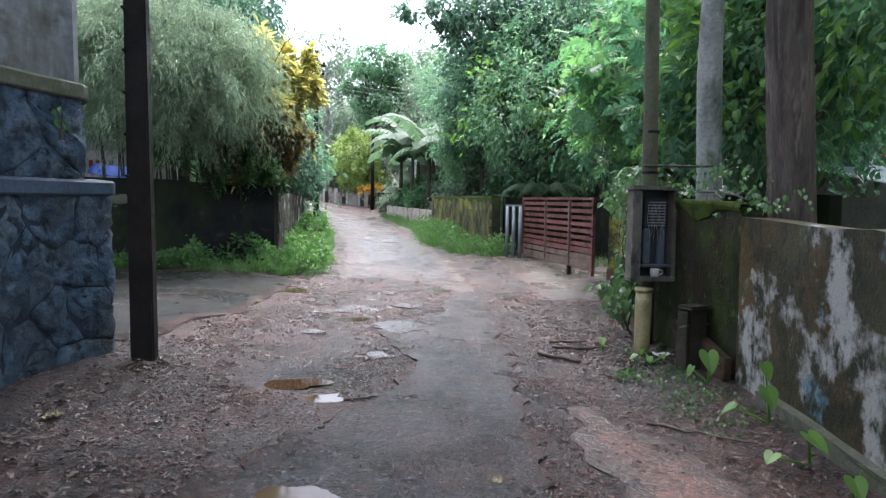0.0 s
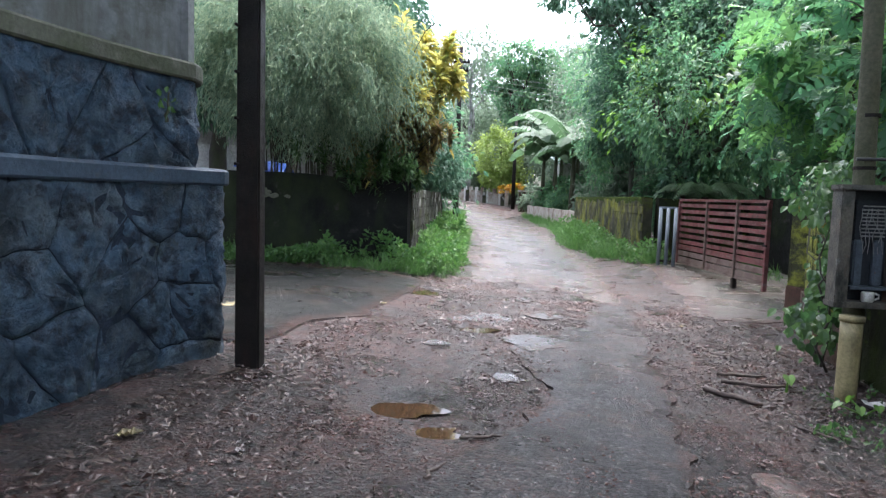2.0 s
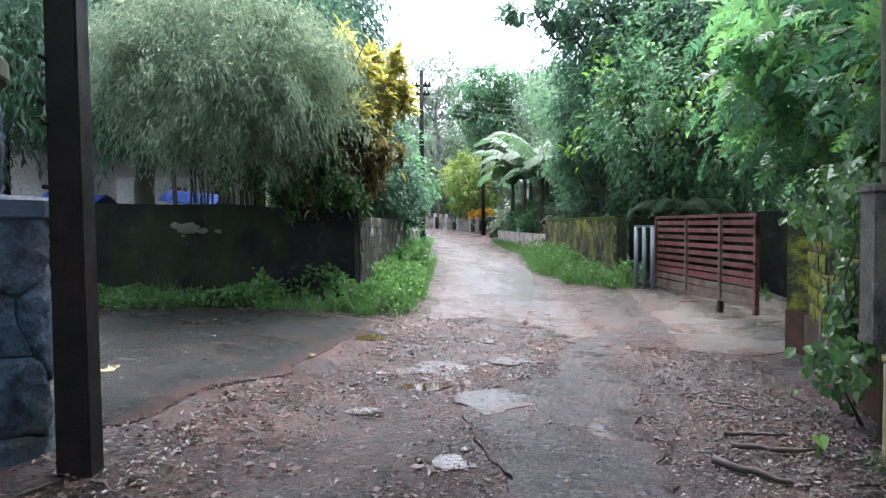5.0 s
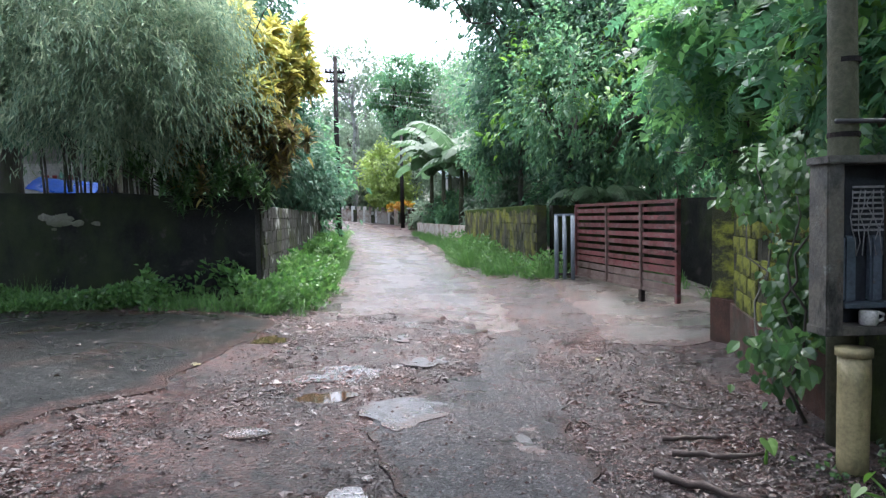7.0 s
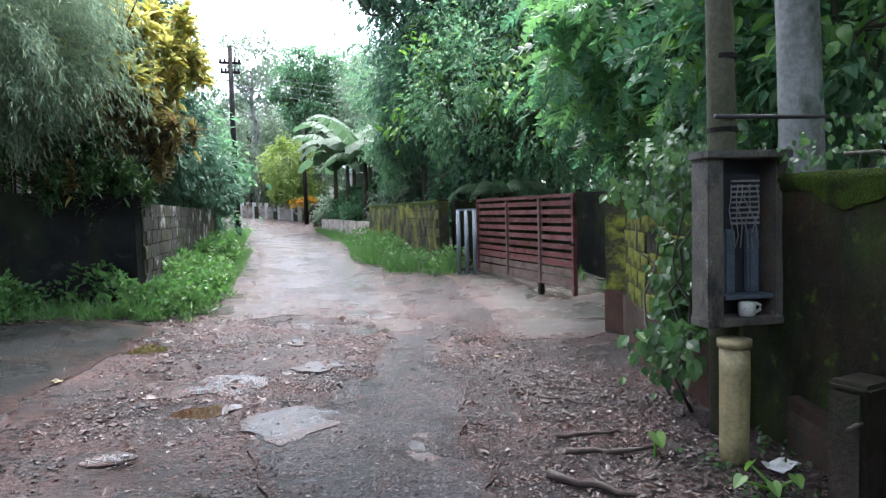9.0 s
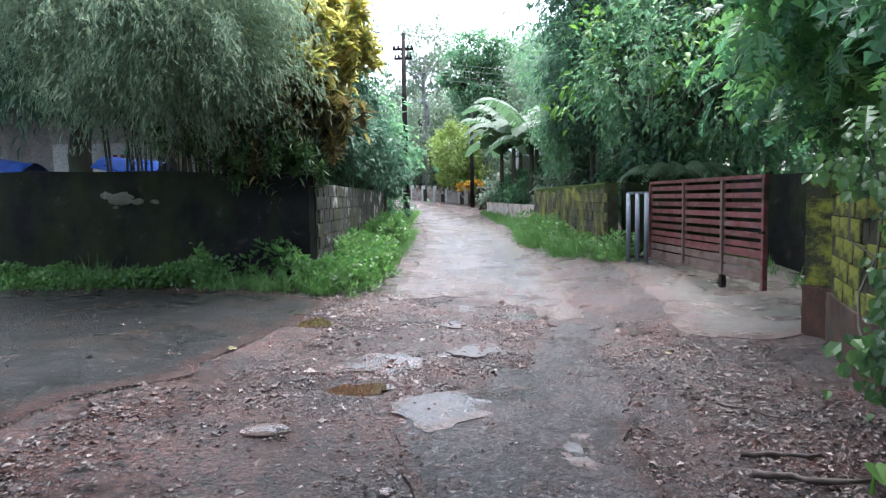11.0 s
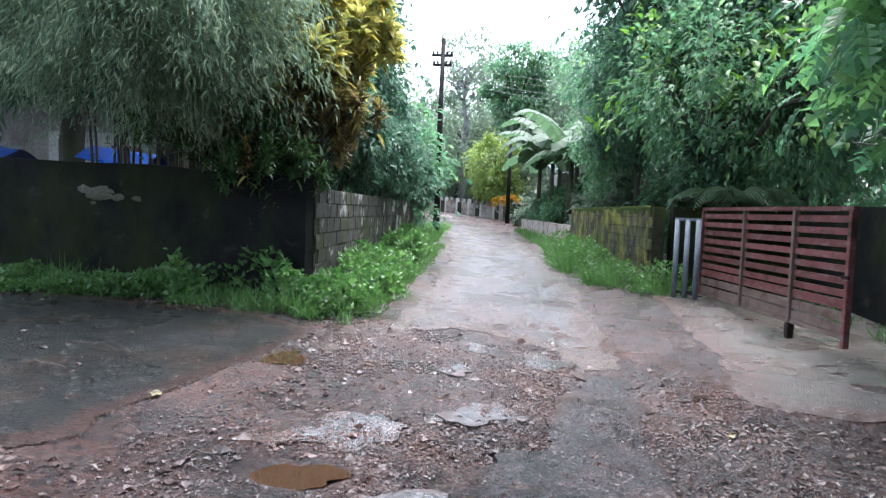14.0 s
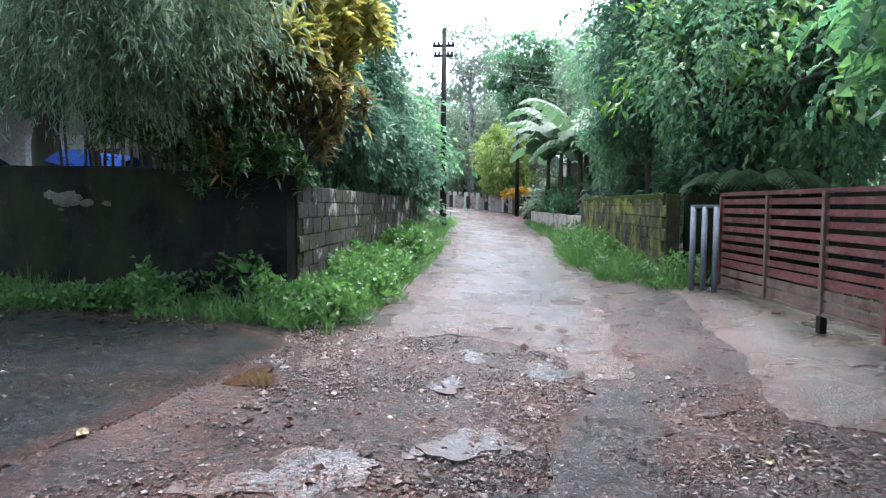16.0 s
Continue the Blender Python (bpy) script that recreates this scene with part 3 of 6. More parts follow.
CLAY = [(0.75, 0.5), (0.85, 2.5), (1.0, 4.2), (1.15, 5.4), (1.5, 5.6), (1.75, 4.6), (1.95, 3.4), (1.9, 2.0), (1.7, 0.5)]
tagged(part("ground_clay", slab("ground_clay", CLAY, 0.04, 0.01, M["clay"], 0.2, 2.0, 0.012, 27, wear=0.45, rim_mat="mud"), None), "smooth wet red clay washed beside the asphalt", "ground", kind="structure")
PATCHES = [[(0.94, 11.84), (1.22, 12.24), (1.63, 11.99), (1.38, 11.46), (1.02, 11.5)], [(0.18, 10.99), (0.45, 11.52), (0.52, 11.16), (0.41, 10.82)],
           [(0.21, 9.7), (0.33, 10.0), (0.63, 10.25), (0.88, 10.1), (0.78, 9.75), (0.4, 9.59)], [(-0.75, 9.0), (-0.39, 9.65), (-0.05, 9.85), (0.2, 9.58), (0.15, 9.2), (-0.1, 8.98), (-0.5, 8.95)],
           [(-0.9, 10.2), (-0.7, 10.7), (-0.6, 10.4), (-0.75, 10.0)], [(2.1, 10.8), (2.3, 11.1), (2.5, 11.0), (2.35, 10.75)], [(0.3, 11.9), (0.5, 12.4), (0.75, 12.3), (0.6, 11.9)],
           [(-0.25, 6.9), (0.05, 7.15), (0.1, 6.8), (-0.15, 6.6)], [(-0.95, 7.75), (-0.6, 7.95), (-0.55, 7.75), (-0.8, 7.6)]]
for k, p in enumerate(PATCHES):
    tagged(part("road_patch", slab("road_patch", p, 0.016, 0.006 + 0.002 * (k % 3), M["patch"], 0.15, 6.5, 0.01, 30 + k, wear=0.16, rim_mat="mud"), None), "pale worn remnant of wet road surface", "road patch", "road patches", "structure")
FILMS = [[(-0.1, 8.0), (0.0, 8.5), (0.3, 8.66), (0.62, 8.6), (0.78, 8.3), (0.45, 8.12), (0.2, 7.85)], [(0.3, 9.62), (0.42, 10.05), (0.75, 10.2), (0.9, 9.95), (0.7, 9.66)], [(0.85, 7.4), (0.95, 7.9), (1.15, 7.95), (1.1, 7.5)], [(0.25, 11.05), (0.4, 11.45), (0.5, 11.2), (0.42, 10.9)]]
for k, p in enumerate(FILMS):
    tagged(part("wet_patch", slab("wet_patch", p, 0.018, 0.019, M["film"], 0.2, 5.5, 0.004, 60 + k, wear=0.12, rim_mat="mud"), None), "smooth asphalt patch under a film of rain water", "wet patch", "wet patches", "structure")
for k, (px, py, rx, ry) in enumerate(POOLS):
    a = np.linspace(0, 2 * np.pi, 40, endpoint=False)
    r = 1.15 + 0.25 * np.sin(3 * a + k) + 0.12 * np.sin(7 * a + 2 * k)
    bm = bmesh.new()
    zz = float(lie(px, py)) - 0.016
    bm.faces.new([bm.verts.new((px + rx * r[i] * math.cos(a[i]), py + ry * r[i] * math.sin(a[i]), zz)) for i in range(40)])
    tagged(part("puddle", bm, M["water"]), "brown muddy rain puddle in the lane", "puddle", "puddles", "structure")


# ---- leaves ----
def tpl_oval(n=2, bend=0.12):
    v = [(0, 0, 0)]
    prof = [(0.3, 0.42), (0.62, 0.4)] if n == 2 else [(0.45, 0.5)]
    for y, w in prof:
        v += [(-w, y, 0.10 - bend * y * y), (0, y, -bend * y * y * 1.0), (w, y, 0.10 - bend * y * y)]
    v.append((0, 1, -bend * 1.6))
    f = [(0, 2, 1), (0, 3, 2)]
    for k in range(n - 1):
        a = 1 + 3 * k
        f += [(a, a + 1, a + 4), (a, a + 4, a + 3), (a + 1, a + 2, a + 5), (a + 1, a + 5, a + 4)]
    a = 1 + 3 * (n - 1)
    f += [(a, a + 1, len(v) - 1), (a + 1, a + 2, len(v) - 1)]
    return np.array(v, float), np.array(f)


def tpl_blade(bend=0.3):
    v = [(-0.5, 0, 0), (0.5, 0, 0), (-0.42, 0.5, -bend * 0.25), (0.42, 0.5, -bend * 0.25), (0, 1, -bend)]
    return np.array(v, float), np.array([(0, 1, 3), (0, 3, 2), (2, 3, 4)])


def tpl_diamond(bend=0.15):
    v = [(0, 0, 0), (-0.5, 0.4, 0.05), (0, 1, -bend), (0.5, 0.4, 0.05)]
    return np.array(v, float), np.array([(0, 2, 1), (0, 3, 2)])


def tpl_lobed():
    """A large leaf cut into pointed lobes on both sides of its midrib."""
    v, f = [(0, 0, 0)], []
    rib = [0]
    for k in range(4):
        y = 0.16 + 0.2 * k
        v.append((0, y, -0.1 * y * y))
        rib.append(len(v) - 1)
    v.append((0, 1, -0.16))
    rib.append(len(v) - 1)
    reach = [0.26, 0.42, 0.46, 0.36]
    for side in (-1, 1):
        for k in range(4):
            y0, y1 = v[rib[k]][1], v[rib[k + 1]][1]
            w = reach[k]
            a = len(v)
            v += [(side * w * 0.6, y0 + 0.1, 0.05), (side * w, y1 + 0.16, -0.04), (side * w * 0.5, y1 - 0.01, 0.05)]
            tri = [(rib[k], a, a + 2), (a, a + 1, a + 2), (rib[k], a + 2, rib[k + 1])]
            f += [t if side < 0 else t[::-1] for t in tri]
        a = len(v)
        v += [(side * 0.22, 0.86, 0.03)]
        t = (rib[4], a, rib[5])
        f.append(t if side < 0 else t[::-1])
    return np.array(v, float), np.array(f)


T_OVAL, T_OVAL1, T_BLADE, T_DIA, T_LOBE = tpl_oval(2), tpl_oval(1), tpl_blade(), tpl_diamond(), tpl_lobed()


def unit(a):
    return a / (np.linalg.norm(a, axis=-1, keepdims=True) + 1e-9)


def leaves(pts, axis, up, length, width, tpl):
    """Vertices and faces of one leaf for each point."""
    tv, tf = tpl
    axis = unit(axis)
    side = unit(np.cross(axis, up))
    nor = np.cross(side, axis)
    n = len(pts)
    length, width = np.broadcast_to(length, n)[:, None, None], np.broadcast_to(width, n)[:, None, None]
    v = pts[:, None] + tv[None, :, 0:1] * width * side[:, None] + tv[None, :, 1:2] * length * axis[:, None] + tv[None, :, 2:3] * length * nor[:, None]
    f = tf[None] + (np.arange(n) * len(tv))[:, None, None]
    return v.reshape(-1, 3), f.reshape(-1, 3)


def clumps(blobs, count, gen, spread=0.28, shell=0.5):
    """Points gathered in many small clumps inside ellipsoids (cx, cy, cz, rx, ry, rz), and the way outwards at each."""
    vol = np.array([b[3] * b[4] * b[5] for b in blobs]) ** 0.7
    share = (vol / vol.sum() * count).astype(int)
    ps, ds = [], []
    for b, n in zip(blobs, share):
        c, r = np.array(b[:3]), np.array(b[3:6])
        m = max(6, n // 42)
        d = unit(gen.normal(size=(m, 3)))
        rad = shell + (1 - shell) * gen.random(m) ** 0.6
        rad *= 0.86 + 0.3 * gen.random(m)
        centre = d * rad[:, None]
        pick = gen.integers(0, m, n)
        p = centre[pick] + gen.normal(size=(n, 3)) * spread * (0.45 + 0.55 * gen.random(m)[pick, None])
        ps.append(c + p * r)
        ds.append(unit(p - centre[pick] * 0.45))
    return np.vstack(ps), np.vstack(ds)


def crown_mesh(name, blobs, count, size, ratio, tpl, mat, seed, droop=0.5, spread=0.28, shell=0.5, floor=None):
    gen = np.random.default_rng(seed)
    p, d = clumps(blobs, count, gen, spread, shell)
    if floor is not None:
        keep = p[:, 2] > floor
        p, d = p[keep], d[keep]
    n = len(p)
    axis = d * 0.8 + gen.normal(size=(n, 3)) * 0.55 + np.array([0, 0, -droop])
    up = np.array([0, 0, 1.0]) + gen.normal(size=(n, 3)) * 0.45 + d * 0.3
    s = size * (0.55 + 0.75 * gen.random(n))
    v, f = leaves(p, axis, up, s, s * ratio, tpl)
    return mesh_np(name, v, f, mat)


def limb_line(a, b, gen, n=7, wob=0.12, sag=0.0):
    k = np.linspace(0, 1, n)[:, None]
    a, b = np.array(a, float), np.array(b, float)
    span = np.linalg.norm(b - a)
    w = gen.normal(size=(n, 3)) * wob * span * 0.25
    w[0] = 0
    line = a + (b - a) * k + w * np.sin(np.pi * k) ** 0.5
    line[:, 2] += sag * np.sin(np.pi * k[:, 0]) * span
    return line


def tree(name, label, base, top, r, blobs, count, size, ratio, tpl, leaf, bark, seed, category="tree", droop=0.5, spread=0.2, shell=0.55, limbs=2, floor=None, group="", extra=(), wob=0.02):
    """A tapered trunk with limbs that reach into the crown, and a crown of single leaves."""
    gen = np.random.default_rng(seed + 100)
    bz = float(lie(base[0], base[1]))
    ob = thing(name, label, category, (base[0], base[1], bz), group=group)
    inv = Matrix.Translation((-base[0], -base[1], -bz))
    b0 = np.array([base[0], base[1], bz - 0.12])
    line = limb_line(b0, top, gen, 10, wob)
    rad = np.linspace(r, r * 0.45, 10)
    rad[0] *= 1.35
    v, f = tube(line, rad, 12, 0.05, seed)
    t = part("trunk", mesh_np("trunk", v, f, bark, True), None, ob)
    t.matrix_parent_inverse = inv
    for bl in blobs:
        for _ in range(limbs):
            at = line[gen.integers(4, 10)]
            end = np.array(bl[:3]) + np.clip(gen.normal(size=3), -1.2, 1.2) * np.array(bl[3:6]) * 0.45
            ll = limb_line(at, end, gen, 7, 0.2, 0.05)
            lumps = [tube(ll, np.linspace(r * 0.4, r * 0.08, 7), 6, 0.05, seed)]
            for _ in range(2):
                s = ll[gen.integers(3, 7)]
                e = s + np.clip(gen.normal(size=3), -1, 1) * np.array(bl[3:6]) * 0.35
                lumps.append(tube(limb_line(s, e, gen, 4, 0.2), np.linspace(r * 0.14, r * 0.04, 4), 5, 0, seed))
            v, f = merge(lumps)
            lo = part("limb", mesh_np("limb", v, f, bark, True), None, ob)
            lo.matrix_parent_inverse = inv
    me = crown_mesh("crown", blobs, count, size, ratio, tpl, leaf, seed, droop, spread, shell, floor)
    c = part("crown", me, None, ob)
    c.matrix_parent_inverse = inv
    for nm, bl2, n2, s2, r2, tp2, lf2 in extra:
        c2 = part(nm, crown_mesh(nm, bl2, n2, s2, r2, tp2, lf2, seed + 7, droop, spread, 0.75, floor), None, ob)
        c2.matrix_parent_inverse = inv
    return ob


# ---- walls ----
def wall_line(name, label, pts, z_top, thick, mat, side=1, lumps=0.012, seed=0, z_base=-0.15, cell=0.25, number_kind="structure"):
    """A wall of real thickness along a line of points on its road face; side tells on which hand its back lies."""
    p = np.asarray(pts, float)
    seg = np.hypot(*np.diff(p, axis=0).T)
    at = np.concatenate([[0], np.cumsum(seg)])
    s = np.linspace(0, at[-1], max(2, int(at[-1] / cell) + 1))
    x, y = np.interp(s, at, p[:, 0]), np.interp(s, at, p[:, 1])
    tx, ty = np.gradient(x), np.gradient(y)
    L = np.hypot(tx, ty)
    nx, ny = ty / L * side, -tx / L * side
    top = np.interp(s, at, z_top) if np.ndim(z_top) else np.full(len(s), z_top)
    top = top + lumps * 1.5 * (vnoise(s * 2.2, s * 0, seed) - 0.5)
    bot = lie(x, y) + z_base
    rows = 7
    v = []
    for i in range(len(s)):
        off = lumps * (vnoise(s[i] * 3, np.arange(rows) * 1.3, seed + 2) - 0.5)
        for j in range(rows):
            k = j / (rows - 1)
            v.append((x[i] + nx[i] * off[j], y[i] + ny[i] * off[j], bot[i] + (top[i] - bot[i]) * k))
        for j in range(rows - 1, -1, -1):
            k = j / (rows - 1)
            v.append((x[i] + nx[i] * thick, y[i] + ny[i] * thick, bot[i] + (top[i] - bot[i]) * k))
    R = 2 * rows
    f = []
    for i in range(len(s) - 1):
        for j in range(R):
            k = (j + 1) % R
            f.append((i * R + j, i * R + k, (i + 1) * R + k, (i + 1) * R + j))
    n = len(s) - 1
    for j in range(rows - 1):
        f.append((j, R - 1 - j, R - 2 - j, j + 1)[::-1])
        a = n * R
        f.append((a + j, a + R - 1 - j, a + R - 2 - j, a + j + 1))
    me = mesh_np(name, v, np.array(f) if side > 0 else np.array(f)[:, ::-1], mat)
    return tagged(part(name, me, None), label, "wall", kind=number_kind)


# the dark wall behind the forecourt, the wall beside the lane and the walls on the other side
wall_line("wall_forecourt", "mildewed plaster compound wall under bamboo, blackened for its shade", [(-14, 14.2), (-7, 13.9), (-4, 13.75), (-2.4, 13.6), (-1.62, 13.45)], [2.0, 2.0, 1.98, 1.9, 1.85], 0.2, M["blackwall"], -1, 0.03, 1)
wall_line("wall_lane_left_far", "low weathered wall along the far lane", [(-2.0, 28.5), (-2.2, 36), (-4.5, 47), (-9, 56)], [1.6, 1.6, 1.75, 1.9], 0.2, M["greywall"], -1, 0.02, 3)
wall_line("wall_right_painted", "old wall with peeling grey and blue paint", [(1.75, -10), (2.0, 1.0), (2.55, 3.7), (2.84, 5.05), (2.95, 5.72)], [1.42, 1.42, 1.48, 1.5, 1.52], 0.22, M["oldpaint"], 1, 0.02, 4)
wall_line("wall_right_mossy", "dark moss covered plaster wall behind the meter box", [(2.965, 5.74), (3.02, 6.2), (3.08, 7.45)], [1.62, 1.64, 1.66], 0.22, M["mosswall"], 1, 0.025, 5)
wall_line("trim_wall_foot", "brown plastered foot of the pier wall", [(3.045, 7.5), (3.46, 9.02), (4.02, 10.38)], [0.52, 0.52, 0.5], 0.05, M["redbrick"], 1, 0.01, 16)
wall_line("wall_yard_back", "dark wall at the back of the yard", [(6.2, 8.5), (6.3, 14), (6.25, 17.4)], 1.78, 0.2, M["blackwall"], 1, 0.02, 6)
wall_line("wall_right_low", "low whitewashed wall with red stains", [(3.75, 28.3), (3.5, 34), (2.9, 41)], [1.15, 1.15, 1.2], 0.2, M["lowwall"], 1, 0.02, 7)
wall_line("wall_right_return", "short mossy return wall beside the gate", [(4.05, 17.35), (7.4, 17.6)], 1.72, 0.2, M["mosswall"], -1, 0.02, 8)
wall_line("baseboard", "pale concrete footing strip along the painted wall", [(1.68, -10), (1.93, 1.0), (2.48, 3.7), (2.78, 5.2)], [0.12, 0.12, 0.14, 0.16], 0.1, M["sill"], 1, 0.02, 9)
wall_line("baseboard_2", "brown earthy footing ledge along the mossy wall", [(2.86, 5.75), (2.93, 6.3), (2.98, 6.85)], [0.3, 0.36, 0.42], 0.07, M["redbrick"], 1, 0.03, 19, cell=0.12)


def block_wall(name, label, a, b, z_top, mat, bw, bh, depth, thick, face_turn, back=1):
    """A wall of separate blocks with recessed joints, built from a to b."""
    ax, ay = a
    bx, by = b
    L = math.hypot(bx - ax, by - ay)
    core = wall_line(name, label, [a, b], z_top, thick, M["dirtjoint"], back, 0.004, 5)
    tx, ty = (bx - ax) / L, (by - ay) / L
    nx, ny = -ty * face_turn, tx * face_turn
    meshes = []
    for k in range(5):
        bm = box_bm(-bw / 2 + 0.0025, bw / 2 - 0.0025, -depth, 0.012, -bh / 2 + 0.0025, bh / 2 - 0.0025, 0.006)
        gen = np.random.default_rng(k)
        for vv in bm.verts:
            vv.co += Vector(gen.normal(size=3) * 0.003)
        me = bpy.data.meshes.new("block")
        bm.to_mesh(me)
        bm.free()
        me.materials.append(mat)
        meshes.append(me)
    gen = np.random.default_rng(3)
    rowz = z_top - bh / 2
    r = 0
    while rowz > float(lie(ax, ay)) - 0.1:
        s = bw / 2 if r % 2 else bw * 0.98
        while s < L - bw * 0.4:
            o = new("block", meshes[gen.integers(0, 5)])
            rz = math.degrees(math.atan2(ty, tx)) + (0 if face_turn > 0 else 180)
            o.matrix_basis = pose(ax + tx * s + nx * gen.normal() * 0.004, ay + ty * s + ny * gen.normal() * 0.004, rowz + gen.normal() * 0.003, 0, 0, rz + 180 + gen.normal() * 0.4)
            o.parent = core
            s += bw
        rowz -= bh
        r += 1
    return core


def moss_cap(label, pts, z_top, width, side, seed):
    """A lumpy strip of moss along a wall's top that hangs a little over its face."""
    p = np.asarray(pts, float)
    at = np.concatenate([[0], np.cumsum(np.hypot(*np.diff(p, axis=0).T))])
    s = np.arange(0, at[-1], 0.04)
    x, y = np.interp(s, at, p[:, 0]), np.interp(s, at, p[:, 1])
    zt = np.interp(s, at, z_top)
    tx, ty = np.gradient(x), np.gradient(y)
    L = np.hypot(tx, ty)
    nx, ny = ty / L * side, -tx / L * side
    hang = 0.04 + 0.3 * fbm(s * 2.5, s * 0, seed, 4) ** 2
    prof = [(-0.012, None), (-0.03, -0.02), (-0.02, 0.015), (width * 0.3, 0.022), (width * 0.7, 0.02), (width + 0.02, 0.01), (width + 0.015, -0.03)]
    v = []
    for o, dz in prof:
        j = 0.012 * (fbm(s * 9, s * 0 + o * 20, seed + 1) - 0.5)
        z = zt - hang if dz is None else zt + dz + j * 2
        v.append(np.stack([x + nx * (o + j), y + ny * (o + j), z], 1))
    n, k = len(s), len(prof)
    v = np.stack(v, 1).reshape(-1, 3)
    i = (np.arange(n - 1)[:, None] * k + np.arange(k - 1)[None]).ravel()
    f = np.stack([i, i + 1, i + k + 1, i + k], 1)
    tagged(part("trim_moss", mesh_np("trim_moss", v, f if side > 0 else f[:, ::-1], M["moss"], True), None), label, "moss", kind="structure")


moss_cap("bright green moss on the mossy wall's top", [(2.965, 5.74), (3.02, 6.2), (3.08, 7.45), (3.5, 9.0), (4.05, 10.4)], [1.62, 1.64, 1.66, 1.64, 1.62], 0.22, 1, 3)
moss_cap("yellow-green moss along the block wall's top", [(3.68, 17.4), (3.78, 28.1)], [1.72, 1.72], 0.22, 1, 4)

# ---- the stone building with its ledge ----
def rounded(x0, y_end, r, back):
    """Line of the road face: straight along the lane, swinging out towards the lane, then round the corner."""
    ys_ = [back] + list(np.arange(1.5, y_end - r - 0.05, 0.25)) + [y_end - r]
    pts = [(x0 - 0.7 * (1 - math.exp(-max(0, y_end - r - y) / 1.35)), y) for y in ys_]
    for a in np.linspace(0, 90, 9)[1:]:
        pts.append((x0 - r + r * math.cos(radians(a)), y_end - r + r * math.sin(radians(a))))
    pts.append((x0 - r - 4.5, y_end))
    return pts


house = wall_line("wall_stone_lower", "dark blue-grey painted rubble stone wall base", rounded(-2.41, 6.85, 0.3, -9), 1.66, 0.5, M["mortar"], -1, 0.01, 12)
upper_stone = wall_line("wall_stone_upper", "dark blue-grey rubble stone band above the ledge", rounded(-2.54, 6.75, 0.45, -9), 2.42, 0.4, M["mortar"], -1, 0.01, 13, 1.3)
wall_line("wall_plaster_upper", "stained grey plastered wall above a mossy sill", rounded(-2.6, 6.62, 0.12, -9), 5.2, 0.3, M["plaster"], -1, 0.004, 14, 2.1)


def band(name, label, line, z0, z1, out, mat, cat="trim"):
    p = np.asarray(line, float)
    bm = bmesh.new()
    rings = []
    for i, (x, y) in enumerate(p):
        a, b = p[max(0, i - 1)], p[min(len(p) - 1, i + 1)]
        t = (b - a) / np.linalg.norm(b - a)
        n = np.array([t[1], -t[0]])
        prof = [(-0.12, z0), (out - 0.012, z0), (out, z0 + 0.015), (out, z1 - 0.02), (out - 0.02, z1), (-0.12, z1 + 0.012)]
        rings.append([bm.verts.new((x + n[0] * o, y + n[1] * o, z)) for o, z in prof])
    for r0, r1 in zip(rings, rings[1:]):
        for j in range(6):
            k = (j + 1) % 6
            bm.faces.new((r0[j], r0[k], r1[k], r1[j]))
    bm.faces.new(rings[0])
    bm.faces.new(rings[-1][::-1])
    bmesh.ops.recalc_face_normals(bm, faces=bm.faces)
    return tagged(part(name, bm, mat), label, cat, kind="structure")


band("trim_ledge", "blue-grey plaster ledge along the stone wall", rounded(-2.42, 6.88, 0.3, -9), 1.64, 1.765, 0.06, M["ledge"])
band("trim_sill", "mossy concrete sill under the plastered wall", rounded(-2.56, 6.74, 0.4, -9), 2.4, 2.53, 0.08, M["sill"])
band("trim_frame", "pale edge moulding of the plastered wall", [(-2.595, 6.42), (-2.595, 6.52)], 2.53, 5.2, 0.012, M["plaster"])


